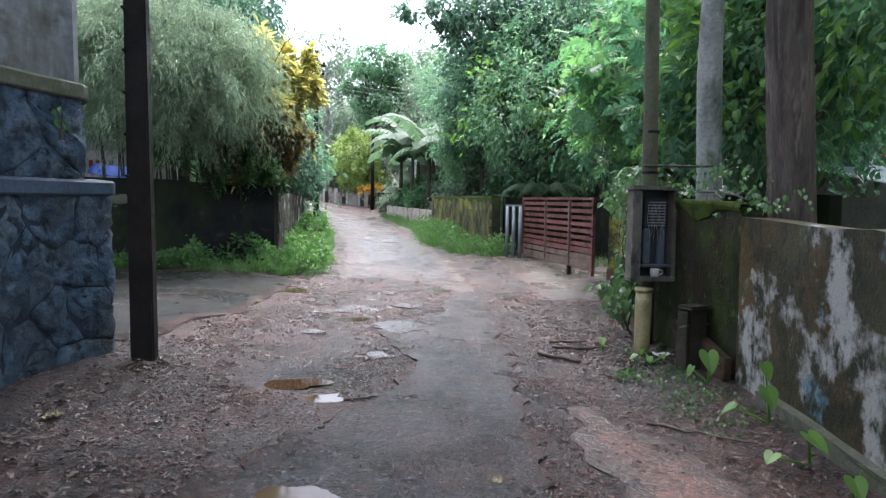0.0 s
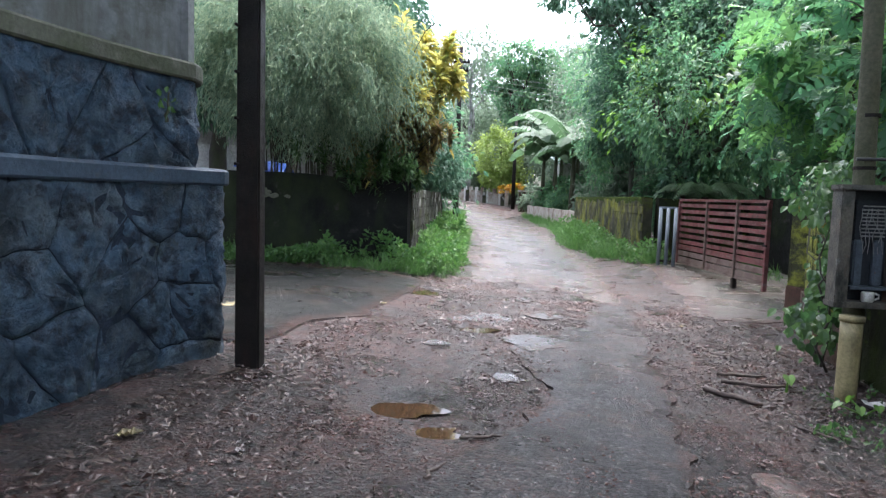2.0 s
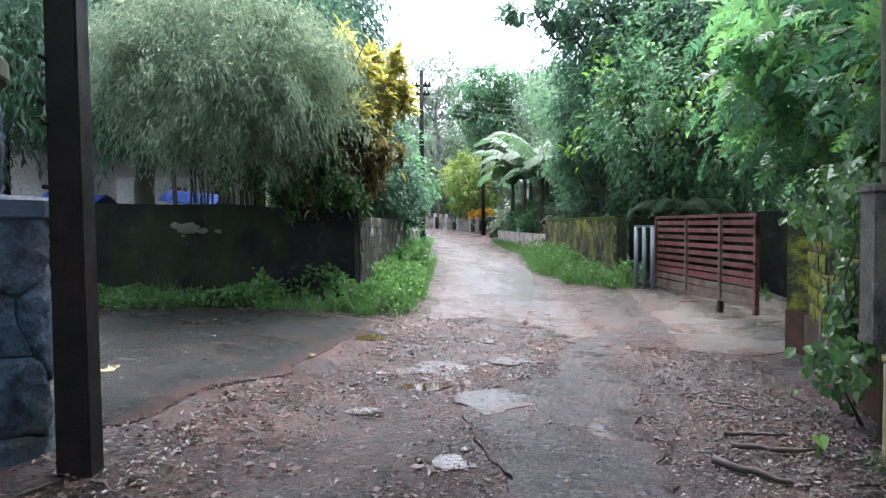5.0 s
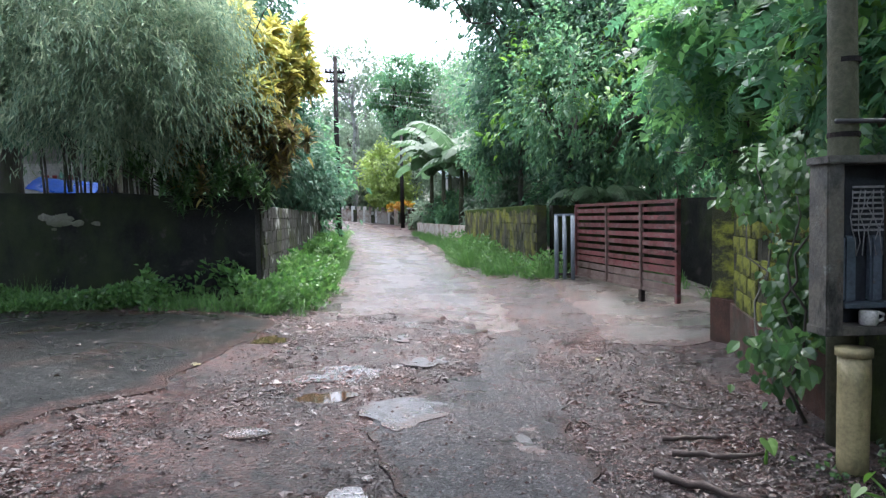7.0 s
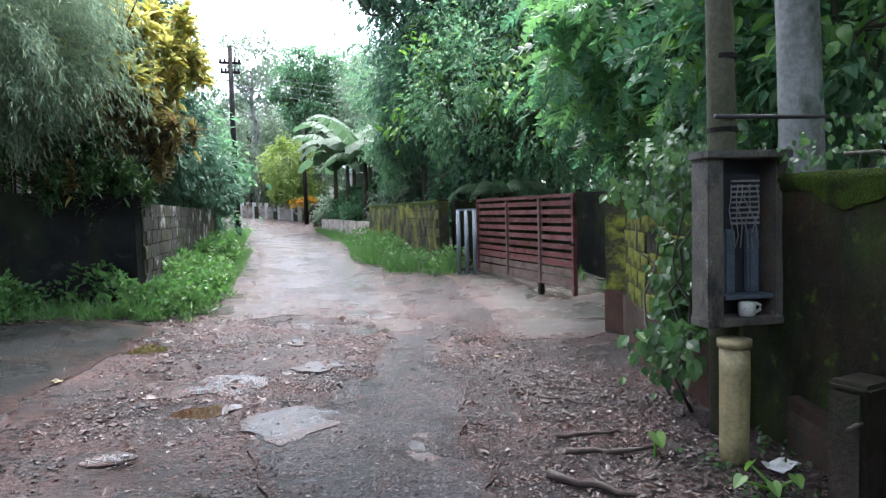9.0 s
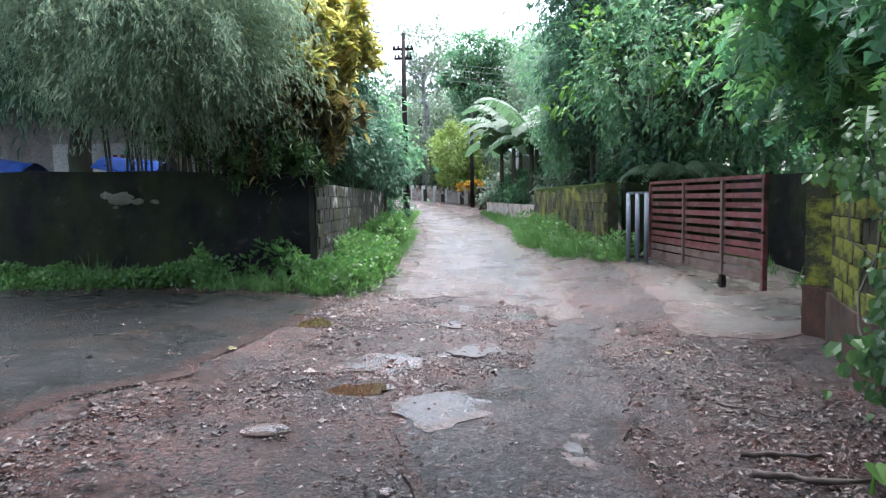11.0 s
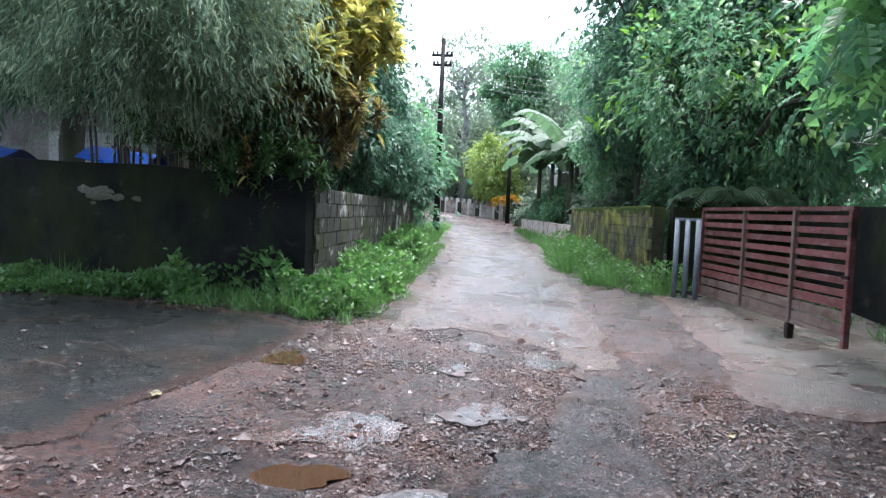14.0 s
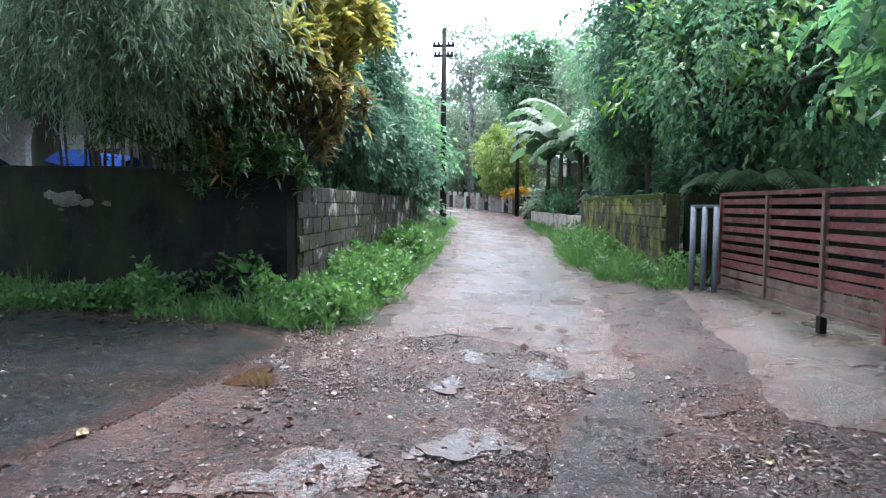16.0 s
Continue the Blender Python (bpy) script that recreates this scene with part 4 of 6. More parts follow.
def rubble(owner, line, z0, z1, size, seed, y_from=1.0, edge=0.7):
    """Irregular stones set in a wall face, each with its own bulging shape."""
    gen = np.random.default_rng(seed)
    p = np.asarray(line, float)
    at = np.concatenate([[0], np.cumsum(np.hypot(*np.diff(p, axis=0).T))])

    def place(s, z, o):
        # one warp for all stones bends their joints and still lets them fit
        s, z = s + 0.09 * (fbm(s * 4.5, z * 4.5, seed) - 0.55), z + (0.09 * (fbm(s * 4.5, z * 4.5, seed + 9) - 0.55) if z0 + 0.02 < z < z1 - 0.02 else 0)
        o = o + 0.05 * (fbm(s * 3, z * 3, seed + 20, 4) - 0.55)
        x, y = np.interp(s, at, p[:, 0]), np.interp(s, at, p[:, 1])
        e = 0.05
        tx, ty = np.interp(s + e, at, p[:, 0]) - np.interp(s - e, at, p[:, 0]), np.interp(s + e, at, p[:, 1]) - np.interp(s - e, at, p[:, 1])
        q = math.hypot(tx, ty) + 1e-9
        return (x + ty / q * o, y - tx / q * o, z)
    s0 = y_from - p[0, 1]
    s1 = at[-2] + 0.6
    pts = []
    for r in range(max(1, round((z1 - z0) / (size * 0.62)))):
        for k in range(round((s1 - s0) / size)):
            pts.append((s0 + (k + 0.5 * (r % 2) + 1.0 * gen.random()) * size, z0 + (r + 0.05 + 0.9 * gen.random()) * size * 0.62))
    pts = np.array(pts)
    for i, q in enumerate(pts):
        cell = [(q[0] - size, z0), (q[0] + size, z0), (q[0] + size, z1), (q[0] - size, z1)]
        for o in pts[np.argsort(np.hypot(*(pts - q).T))[1:13]]:
            m, nrm = (q + o) / 2, o - q
            nrm = nrm / np.linalg.norm(nrm)
            m = m - nrm * 0.0035
            kept = []
            for a, b in zip(cell, cell[1:] + cell[:1]):
                da, db = (a[0] - m[0]) * nrm[0] + (a[1] - m[1]) * nrm[1], (b[0] - m[0]) * nrm[0] + (b[1] - m[1]) * nrm[1]
                if da <= 0:
                    kept.append(a)
                if da * db < 0:
                    w = da / (da - db)
                    kept.append((a[0] + (b[0] - a[0]) * w, a[1] + (b[1] - a[1]) * w))
            cell = kept
            if len(cell) < 3:
                break
        if len(cell) < 3:
            continue
        ring = []
        for a, b in zip(cell, cell[1:] + cell[:1]):
            k = max(1, round(math.hypot(b[0] - a[0], b[1] - a[1]) / 0.08))
            ring += [(a[0] + (b[0] - a[0]) * j / k, a[1] + (b[1] - a[1]) * j / k) for j in range(k)]
        cs, cz = np.mean([a[0] for a in ring]), np.mean([a[1] for a in ring])
        bm = bmesh.new()
        bulge = 0.008 + 0.02 * gen.random()
        layers = []
        for shrink, o in ((1.0, -0.03), (0.998, -0.008 * edge), (0.975, bulge * (1 - 0.5 * edge)), (0.85, bulge), (0.62, bulge * 1.1), (0.32, bulge * 1.15)):
            layers.append([bm.verts.new(place(cs + (a - cs) * shrink, cz + (zz - cz) * shrink, o + gen.normal() * (0.004 if shrink > 0.9 else 0.012))) for a, zz in ring])
        n = len(ring)
        for la, lb in zip(layers, layers[1:]):
            for k in range(n):
                bm.faces.new((la[k], la[(k + 1) % n], lb[(k + 1) % n], lb[k]))
        mid = bm.verts.new(place(cs, cz, bulge + gen.normal() * 0.012))
        for k in range(n):
            bm.faces.new((layers[-1][k], layers[-1][(k + 1) % n], mid))
        bmesh.ops.recalc_face_normals(bm, faces=bm.faces)
        for fc in bm.faces:
            fc.smooth = True
        part("stone", bm, M["stone"], owner)


rubble(house, rounded(-2.41, 6.85, 0.3, -9), 0.1, 1.65, 0.62, 5)
rubble(upper_stone, rounded(-2.54, 6.75, 0.45, -9), 1.72, 2.41, 0.62, 6, edge=0.35)

# block-built pieces
block_wall("wall_right_blocks", "mossy block wall with a yellow-green bloom", (3.68, 17.3), (3.78, 28.2), 1.72, M["block"], 0.42, 0.2, 0.02, 0.22, 1)
block_wall("wall_right_pier_near", "yellow-mossed block wall beside the service pole", (3.085, 7.46), (3.5, 9.0), 1.65, M["pier"], 0.4, 0.19, 0.018, 0.22, 1)
block_wall("wall_right_pier", "yellow-mossed block wall running to the gate pier", (3.503, 9.01), (4.05, 10.36), 1.63, M["pier"], 0.4, 0.19, 0.018, 0.22, 1)
block_wall("wall_lane_left", "weathered grey block wall with pale stains and moss", (-1.57, 13.68), (-1.62, 26.5), 1.74, M["greywall"], 0.42, 0.2, 0.02, 0.2, -1, -1)


# ---- poles, box, gate ----
def pole_lane():
    ob = thing("utility_pole", "dark weathered rectangular utility pole beside the stone wall", "utility pole", (-2.08, 6.35, 0.2))
    bm = box_bm(-0.095, 0.095, -0.075, 0.075, -0.2, 7.2, 0.015)
    for v_ in bm.verts:
        k = 1 - 0.3 * max(0, v_.co.z) / 7.2
        v_.co.x *= k
        v_.co.y *= k
    part("shaft", bm, M["pole"], ob)
    for k in range(7):
        bm = bmesh.new()
        bmesh.ops.create_cone(bm, cap_ends=True, segments=8, radius1=0.012, radius2=0.012, depth=0.05, matrix=Matrix.Translation((-0.075, -0.09, 1.6 + 0.33 * k)) @ Matrix.Rotation(radians(90), 4, "X"))
        part("step_bolt", bm, M["pole"], ob)


pole_lane()


def pole_box():
    ob = thing("service_pole", "algae-green service pole behind the meter box", "utility pole", (2.92, 7.3, 0.1))
    v, f = tube([(0, 0, -0.2), (-0.01, 0, 1.6), (-0.05, 0.0, 3.6), (-0.12, 0.02, 6.5)], [0.088, 0.084, 0.075, 0.065], 14, 0.01)
    part("shaft", mesh_np("shaft", v, f, M["mosspole"], True), None, ob)
    v, f = tube([(-0.14, -0.1, 1.93), (0.6, -0.06, 1.94), (1.1, 0.05, 1.97)], [0.016, 0.014, 0.012], 6)
    part("bracket", mesh_np("bracket", v, f, M["cable"], True), None, ob)
    for k, z in enumerate((1.86, 2.3)):
        bm = bmesh.new()
        bmesh.ops.create_cone(bm, cap_ends=True, segments=16, radius1=0.09, radius2=0.09, depth=0.03, matrix=Matrix.Translation((-0.012, 0, z)))
        part("strap", bm, M["pole"], ob)


pole_box()


def meter_box():
    ob = thing("meter_box", "open rusted service box with a dark inside", "meter box", (2.58, 7.0, 0.0), -3)
    W, D, z0, z1 = 0.52, 0.17, 0.8, 1.8
    part("back_panel", box_bm(0.02, W - 0.02, D - 0.02, D, z0 + 0.02, z1 - 0.02), M["boxdark"], ob)
    part("side_panel", box_bm(0, 0.1, 0, D, z0, z1, 0.008), M["boxrust"], ob)
    part("side_panel", box_bm(W - 0.075, W, 0, D, z0, z1, 0.008), M["boxrust"], ob)
    part("top_panel", box_bm(-0.02, W + 0.01, -0.03, D, z1 - 0.035, z1 + 0.01, 0.006), M["boxrust"], ob)
    part("bottom_panel", box_bm(-0.01, W + 0.01, -0.01, D, z0, z0 + 0.05, 0.006), M["boxrust"], ob)
    part("shelf", box_bm(0.13, W - 0.075, 0.03, D - 0.02, z0 + 0.15, z0 + 0.175, 0.003), M["boxblue"], ob)
    part("fuse_board", box_bm(0.17, 0.42, D - 0.06, D - 0.025, 1.36, 1.68, 0.006), M["boxdark"], ob)
    for k in range(9):
        part("fuse", box_bm(0.22, 0.4, D - 0.078, D - 0.06, 1.385 + 0.031 * k, 1.397 + 0.031 * k), M["wire"], ob)
    for x in (0.17, 0.33):
        part("conduit", box_bm(x, x + 0.075, D - 0.075, D - 0.02, z0 + 0.175, 1.36, 0.012), M["boxblue"], ob)
    gen = np.random.default_rng(8)
    for k in range(6):
        x = 0.22 + 0.03 * k
        pts = [(x + gen.normal() * 0.012, D - 0.085 + gen.normal() * 0.006, 1.62 - 0.075 * j) for j in range(6)]
        v, f = tube(pts, np.full(6, 0.003), 5)
        part("loose_wire", mesh_np("wire", v, f, M["wire"], True), None, ob)
    mug = thing("ceramic_holder", "chipped white ceramic fuse holder in the box", "fuse holder", (2.55 + 0.31, 7.03, 0.85))
    v, f = tube([(0, 0, 0), (0, 0, 0.01), (0, 0, 0.07), (0.0, 0, 0.085)], [0.04, 0.048, 0.05, 0.042], 14)
    part("body", mesh_np("holder", v, f, M["china"], True), None, mug)
    v, f = tube([(0.05, -0.01, 0.02), (0.085, -0.01, 0.035), (0.085, -0.01, 0.06), (0.05, -0.01, 0.075)], np.full(4, 0.009), 6)
    part("lug", mesh_np("lug", v, f, M["china"], True), None, mug)
    pipe = thing("drain_pipe", "yellowed plastic pipe standing under the box", "pipe", (2.69, 6.93, 0.1))
    v, f = tube([(0.0, 0, -0.12), (0, 0, 0.05), (0.005, 0, 0.45), (0.01, 0.01, 0.62)], [0.08, 0.08, 0.083, 0.083], 18, 0.004)
    part("tube", mesh_np("tube", v, f, M["pvc"], True), None, pipe)
    v, f = tube([(0.01, 0.01, 0.6), (0.01, 0.01, 0.645)], [0.094, 0.094], 18)
    part("collar", mesh_np("collar", v, f, M["pvc"], True), None, pipe)


meter_box()

stub = thing("marker_stone", "short weathered brown concrete marker post", "marker post", (2.87, 6.27, 0.05), 12)
bm = box_bm(-0.12, 0.12, -0.09, 0.09, -0.15, 0.58, 0.025)
for v_ in bm.verts:
    v_.co += Vector(np.random.default_rng(int(abs(v_.co.x * 1e4)) % 97).normal(size=3) * 0.008)
part("shaft", bm, M["stub"], stub)
part("cap", box_bm(-0.13, 0.13, -0.1, 0.1, 0.565, 0.615, 0.02), M["stub"], stub)
v, f = tube([(-0.2, -0.05, 0.42), (-0.05, -0.05, 0.44), (0.16, -0.05, 0.43)], [0.012, 0.012, 0.012], 7)
part("iron_rod", mesh_np("rod", v, f, M["twig"], True), None, stub, "rusty iron rod through the post")


def pier():
    ob = thing("gate_pier", "mossy gate pier with brown plaster at its foot", "gate pier", (4.27, 10.6, 0.0), 16)
    part("shaft", box_bm(-0.19, 0.19, -0.25, 0.25, 0.5, 1.6, 0.02), M["pier"], ob)
    part("foot", box_bm(-0.2, 0.2, -0.26, 0.26, -0.2, 0.52, 0.015), M["redbrick"], ob, "brown plastered foot")
    part("cap", box_bm(-0.21, 0.21, -0.27, 0.27, 1.59, 1.65, 0.02), M["pier"], ob)


pier()


def gate():
    ax, ay, bx, by = 4.32, 16.55, 4.58, 12.65
    L = math.hypot(bx - ax, by - ay)
    ob = thing("metal_gate", "rusty red slatted steel gate standing half open", "gate", (ax, ay, 0.2), math.degrees(math.atan2(by - ay, bx - ax)))
    z0, z1 = 0.06, 1.46
    for x, w, m in ((0, 0.06, "gate"), (1.45, 0.05, "gatepale"), (2.75, 0.06, "gatepale"), (L - 0.06, 0.06, "gate")):
        part("stile", box_bm(x, x + w, -0.045, 0.025, z0 - (0.1 if x > 3 else 0.0), z1, 0.006), M[m], ob)
    part("top_rail", box_bm(0, L, -0.03, 0.03, z1, z1 + 0.055, 0.006), M["gate"], ob)
    part("bottom_rail", box_bm(0, L, -0.028, 0.028, z0 - 0.005, z0 + 0.045, 0.006), M["gatepale"], ob)
    n = 10
    pitch = (z1 - z0 - 0.04) / n
    for k in range(n):
        z = z0 + 0.05 + pitch * k
        part("slat", box_bm(0.03, L - 0.03, -0.014, 0.012, z, z + pitch * (0.58 if k > 2 else 0.8), 0.004), M["gatepale" if k in (0, 1) else "gate"], ob)
    part("latch", box_bm(L - 0.1, L + 0.02, -0.06, -0.03, 0.72, 0.76, 0.006), M["pole"], ob)
    part("foot_block", box_bm(2.74, 2.83, -0.05, 0.03, -0.14, z0, 0.006), M["pole"], ob)


gate()


def gate_posts():
    ob = thing("pipe_post_frame", "pale blue-grey painted frame of steel pipe posts", "gate post", (3.83, 16.35, 0.2), -35)
    for x in (0.0, 0.17, 0.34):
        v, f = tube([(x, 0, -0.2), (x, 0, 1.3)], [0.042, 0.042], 14)
        part("post", mesh_np("post", v, f, M["bluepipe"], True), None, ob)
    part("top_bar", box_bm(-0.04, 0.38, -0.03, 0.03, 1.28, 1.33, 0.008), M["bluepipe"], ob)
    part("bottom_bar", box_bm(-0.02, 0.36, -0.02, 0.02, 0.08, 0.13, 0.006), M["pole"], ob)


gate_posts()


def far_pole(x, y, h, r, arms):
    z = float(lie(x, y))
    ob = thing("utility_pole", "tall dark utility pole beside the lane", "utility pole", (x, y, z))
    v, f = tube([(0, 0, -0.2), (0, 0, h * 0.5), (0.03, 0, h)], [r, r * 0.8, r * 0.6], 10, 0.01)
    part("shaft", mesh_np("shaft", v, f, M["pole"], True), None, ob)
    for az, w in arms:
        part("cross_arm", box_bm(-w, w, -0.05, 0.05, az - 0.05, az + 0.05, 0.01), M["pole"], ob)
        for x_ in (-w * 0.85, w * 0.85, -w * 0.45, w * 0.45):
            v, f = tube([(x_, 0, az + 0.05), (x_, 0, az + 0.1), (x_, 0, az + 0.18)], [0.03, 0.055, 0.03], 8)
            part("insulator", mesh_np("insulator", v, f, M["boxdark"], True), None, ob)


far_pole(-1.25, 32.8, 8.1, 0.15, [(7.4, 0.45), (7.0, 0.4)])
far_pole(2.35, 46.5, 6.6, 0.15, [])


def cable(a, b, sag, r=0.007):
    k = np.linspace(0, 1, 24)[:, None]
    p = np.array(a) + (np.array(b) - np.array(a)) * k
    p[:, 2] -= sag * np.sin(np.pi * k[:, 0])
    v, f = tube(p, np.full(24, r), 5)
    tagged(part("overhead_cable", mesh_np("cable", v, f, M["wire"], True), None), "thin overhead cable between the poles", "cable", "overhead cables")


for k in range(4):
    cable((-1.25 + 0.25 * (k % 2), 32.8, 7.55 - 0.22 * k), (14, 31 + k, 6.3 - 0.2 * k), 0.3)
cable((2.35, 46.5, 5.9), (16, 40, 5.0), 0.4)


# ---- plants: the lane's left side ----
def bamboo():
    ob = thing("bamboo_clump", "large drooping grey-green bamboo clump behind the wall", "bamboo", (-3.5, 14.1, 0.35))
    inv = Matrix.Translation((3.5, -14.1, -0.35))
    gen = np.random.default_rng(41)
    lumps, tips = [], []
    for k in range(46):
        b = np.array([-3.6 + gen.normal() * 0.75, 14.35 + abs(gen.normal()) * 0.2, 0.3])
        a = gen.random() * 2 * np.pi
        out = np.array([math.cos(a) * 1.9, math.sin(a) * 1.2 - 0.9, 0])
        h = 4.2 + 1.4 * gen.random()
        s = np.linspace(0, 1, 9)[:, None]
        line = b + out * s ** 2.2 + np.array([0, 0, h]) * np.sin(s * np.pi * 0.56)
        lumps.append(tube(line, np.linspace(0.022, 0.005, 9), 6))
        tips.append(line[4:])
    for v, f in lumps:
        c = part("culm", mesh_np("culm", v, f, M["darkbark"], True), None, ob)
        c.matrix_parent_inverse = inv
    blobs = [(-3.75, 13.3, 4.0, 1.75, 1.5, 1.3), (-2.75, 12.95, 3.7, 0.95, 1.1, 1.1), (-4.35, 13.1, 4.1, 0.85, 1.0, 1.0), (-3.3, 12.8, 3.25, 1.0, 0.75, 0.6)]
    # feathery branchlets arch out of the clump and hang at their tips
    vol = np.array([b[3] * b[4] * b[5] for b in blobs]) ** 0.7
    ps, ax = [], []
    for b, m in zip(blobs, (vol / vol.sum() * 720).astype(int)):
        for _ in range(m):
            d = unit(gen.normal(size=3) + np.array([0.1, -0.35, 0.15]))
            root = np.array(b[:3]) + d * np.array(b[3:6]) * (0.35 + 0.6 * gen.random() ** 0.7)
            L = 0.45 + 0.55 * gen.random()
            n = int(70 + 60 * gen.random())
            k = gen.random(n) ** 0.8
            out = d * np.array([1, 1, 0.6]) + np.array([0, 0, 0.35])
            p = root + out * (L * k)[:, None] - np.array([0, 0, 1.0]) * (0.75 * L * k ** 2.2)[:, None]
            ps.append(p + gen.normal(size=(n, 3)) * (0.035 + 0.075 * k)[:, None])
            ax.append(out * (1 - 0.6 * k)[:, None] - np.array([0, 0, 1.0]) * (0.25 + 1.1 * k)[:, None])
    p, d = np.vstack(ps), np.vstack(ax)
    n = len(p)
    axis = unit(d) + gen.normal(size=(n, 3)) * 0.45
    up = gen.normal(size=(n, 3)) * 0.5 + np.array([0, -0.3, 0.8])
    s = 0.06 + 0.08 * gen.random(n)
    keep = p[:, 2] > 2.15
    v, f = leaves(p[keep], axis[keep], up[keep], s[keep], s[keep] * 0.12 + 0.005, T_DIA)
    c = part("foliage", mesh_np("foliage", v, f, M["lf_bamboo"]), None, ob)
    c.matrix_parent_inverse = inv


bamboo()


def rosette_bush(name, label, base, heads, count, length, width, leaf, seed, cat):
    """A bush of leaning stems that each carry a head of strap leaves."""
    z = float(lie(*base))
    ob = thing(name, label, cat, (*base, z))
    inv = Matrix.Translation((-base[0], -base[1], -z))
    gen = np.random.default_rng(seed)
    lumps, ps, ax = [], [], []
    for hx, hy, hz, r in heads:
        m = max(3, int(14 * r))
        for _ in range(m):
            tip = np.array([hx, hy, hz]) + gen.normal(size=3) * r * 0.5
            foot = np.array([base[0] + gen.normal() * 0.15, base[1] + gen.normal() * 0.1, z - 0.05])
            k = np.linspace(0, 1, 8)[:, None]
            lumps.append(tube(foot + (tip - foot) * np.hstack([k ** 3, k ** 3, k ** 0.65]), np.linspace(0.02, 0.007, 8), 5))
            k = count // (len(heads) * m) + 1
            d = unit(gen.normal(size=(k, 3)) + np.array([0, 0, 0.55]))
            ps.append(tip + d * 0.03 + np.array([0, 0, 1]) * gen.normal(size=(k, 1)) * 0.1)
            ax.append(d)
    for v, f in lumps:
        c = part("stem", mesh_np("stem", v, f, M["darkbark"], True), None, ob)
        c.matrix_parent_inverse = inv
    p, a = np.vstack(ps), np.vstack(ax)
    s = length * (0.6 + 0.6 * gen.random(len(p)))
    v, f = leaves(p, a, np.array([0, 0, 1.0]) + gen.normal(size=p.shape) * 0.2, s, s * width, T_OVAL if width > 0.25 else T_BLADE)
    c = part("foliage", mesh_np("foliage", v, f, leaf), None, ob)
    c.matrix_parent_inverse = inv


rosette_bush("croton_bush", "tall croton bush with bright yellow leaves", (-2.1, 15.0), [(-1.85, 14.3, 3.9, 0.5), (-1.6, 14.4, 3.3, 0.45), (-2.2, 14.1, 3.5, 0.45), (-1.5, 14.6, 4.3, 0.4), (-2.1, 14.9, 4.2, 0.5), (-1.3, 15.0, 3.7, 0.4), (-2.3, 15, 3.4, 0.5), (-1.75, 14.0, 3.5, 0.4), (-2.0, 14.0, 4.3, 0.4)], 5200, 0.27, 0.42, M["lf_yellow"], 51, "bush")
rosette_bush("bronze_bush", "bronze and brown strap-leaved bush over the wall", (-2.0, 14.4), [(-1.6, 13.9, 2.6, 0.45), (-1.8, 14.1, 3.1, 0.4), (-2.0, 13.7, 2.75, 0.45), (-2.5, 13.6, 2.5, 0.45), (-2.35, 13.7, 2.95, 0.35), (-1.4, 14.0, 2.75, 0.35), (-1.4, 14.4, 2.45, 0.35), (-2.2, 14.0, 2.4, 0.4), (-1.3, 14.6, 2.8, 0.4)], 4200, 0.2, 0.24, M["lf_brown"], 52, "bush")
rosette_bush("dark_shrub", "dark strap-leaved shrub leaning over the black wall", (-2.6, 14.1), [(-2.6, 13.6, 2.1, 0.5), (-2.2, 13.5, 2.0, 0.35), (-3.1, 13.7, 2.3, 0.5), (-2.0, 13.6, 2.3, 0.4), (-2.9, 13.45, 2.5, 0.45), (-1.8, 13.7, 2.15, 0.4), (-2.4, 13.5, 2.6, 0.4), (-3.5, 13.7, 2.4, 0.4)], 4200, 0.17, 0.24, M["lf_creeper"], 53, "bush")
tree("shrub", "leafy green shrub hanging over the lane wall", (-2.6, 18.5), (-2.2, 18.6, 2.6), 0.06, [(-2.1, 18.4, 2.9, 0.8, 1.3, 0.9), (-1.8, 20, 2.7, 0.7, 1.2, 0.65), (-2.4, 17.4, 3.3, 0.8, 1.0, 0.8)], 11000, 0.17, 0.45, T_OVAL1, M["lf_dark"], M["darkbark"], 61, "shrub")
tree("shrub", "bright leafy shrub at the end of the lane wall", (-2.4, 23), (-2.1, 23, 2.6), 0.06, [(-1.8, 22.5, 2.75, 0.8, 1.6, 0.7), (-1.6, 25.5, 2.3, 0.7, 1.2, 0.7), (-2.4, 24, 3.4, 1.0, 1.6, 1.2)], 12000, 0.18, 0.48, T_OVAL1, M["lf_dark"], M["darkbark"], 62, "shrub")
tree("tree", "broad green tree behind the lane wall", (-3.8, 21.5), (-3.6, 21.5, 5.0), 0.16, [(-3.4, 21.2, 5.0, 1.9, 2.0, 1.5), (-2.6, 21.5, 3.9, 1.3, 1.6, 1.0), (-4.5, 20.5, 6.5, 2.0, 2.0, 1.4)], 22000, 0.19, 0.48, T_OVAL1, M["lf_dark"], M["darkbark"], 63)
tree("tree", "tall spreading tree with drooping foliage", (-6.2, 27), (-5.8, 27, 9.5), 0.28, [(-5.0, 26.5, 9.5, 2.6, 2.6, 2.0), (-4.0, 27, 7.6, 1.7, 2.2, 1.5), (-7.5, 26, 10.5, 3, 3, 2.5), (-7, 25, 7.0, 2.4, 2.4, 2)], 26000, 0.26, 0.42, T_OVAL1, M["lf_dark"], M["darkbark"], 64, droop=0.8)
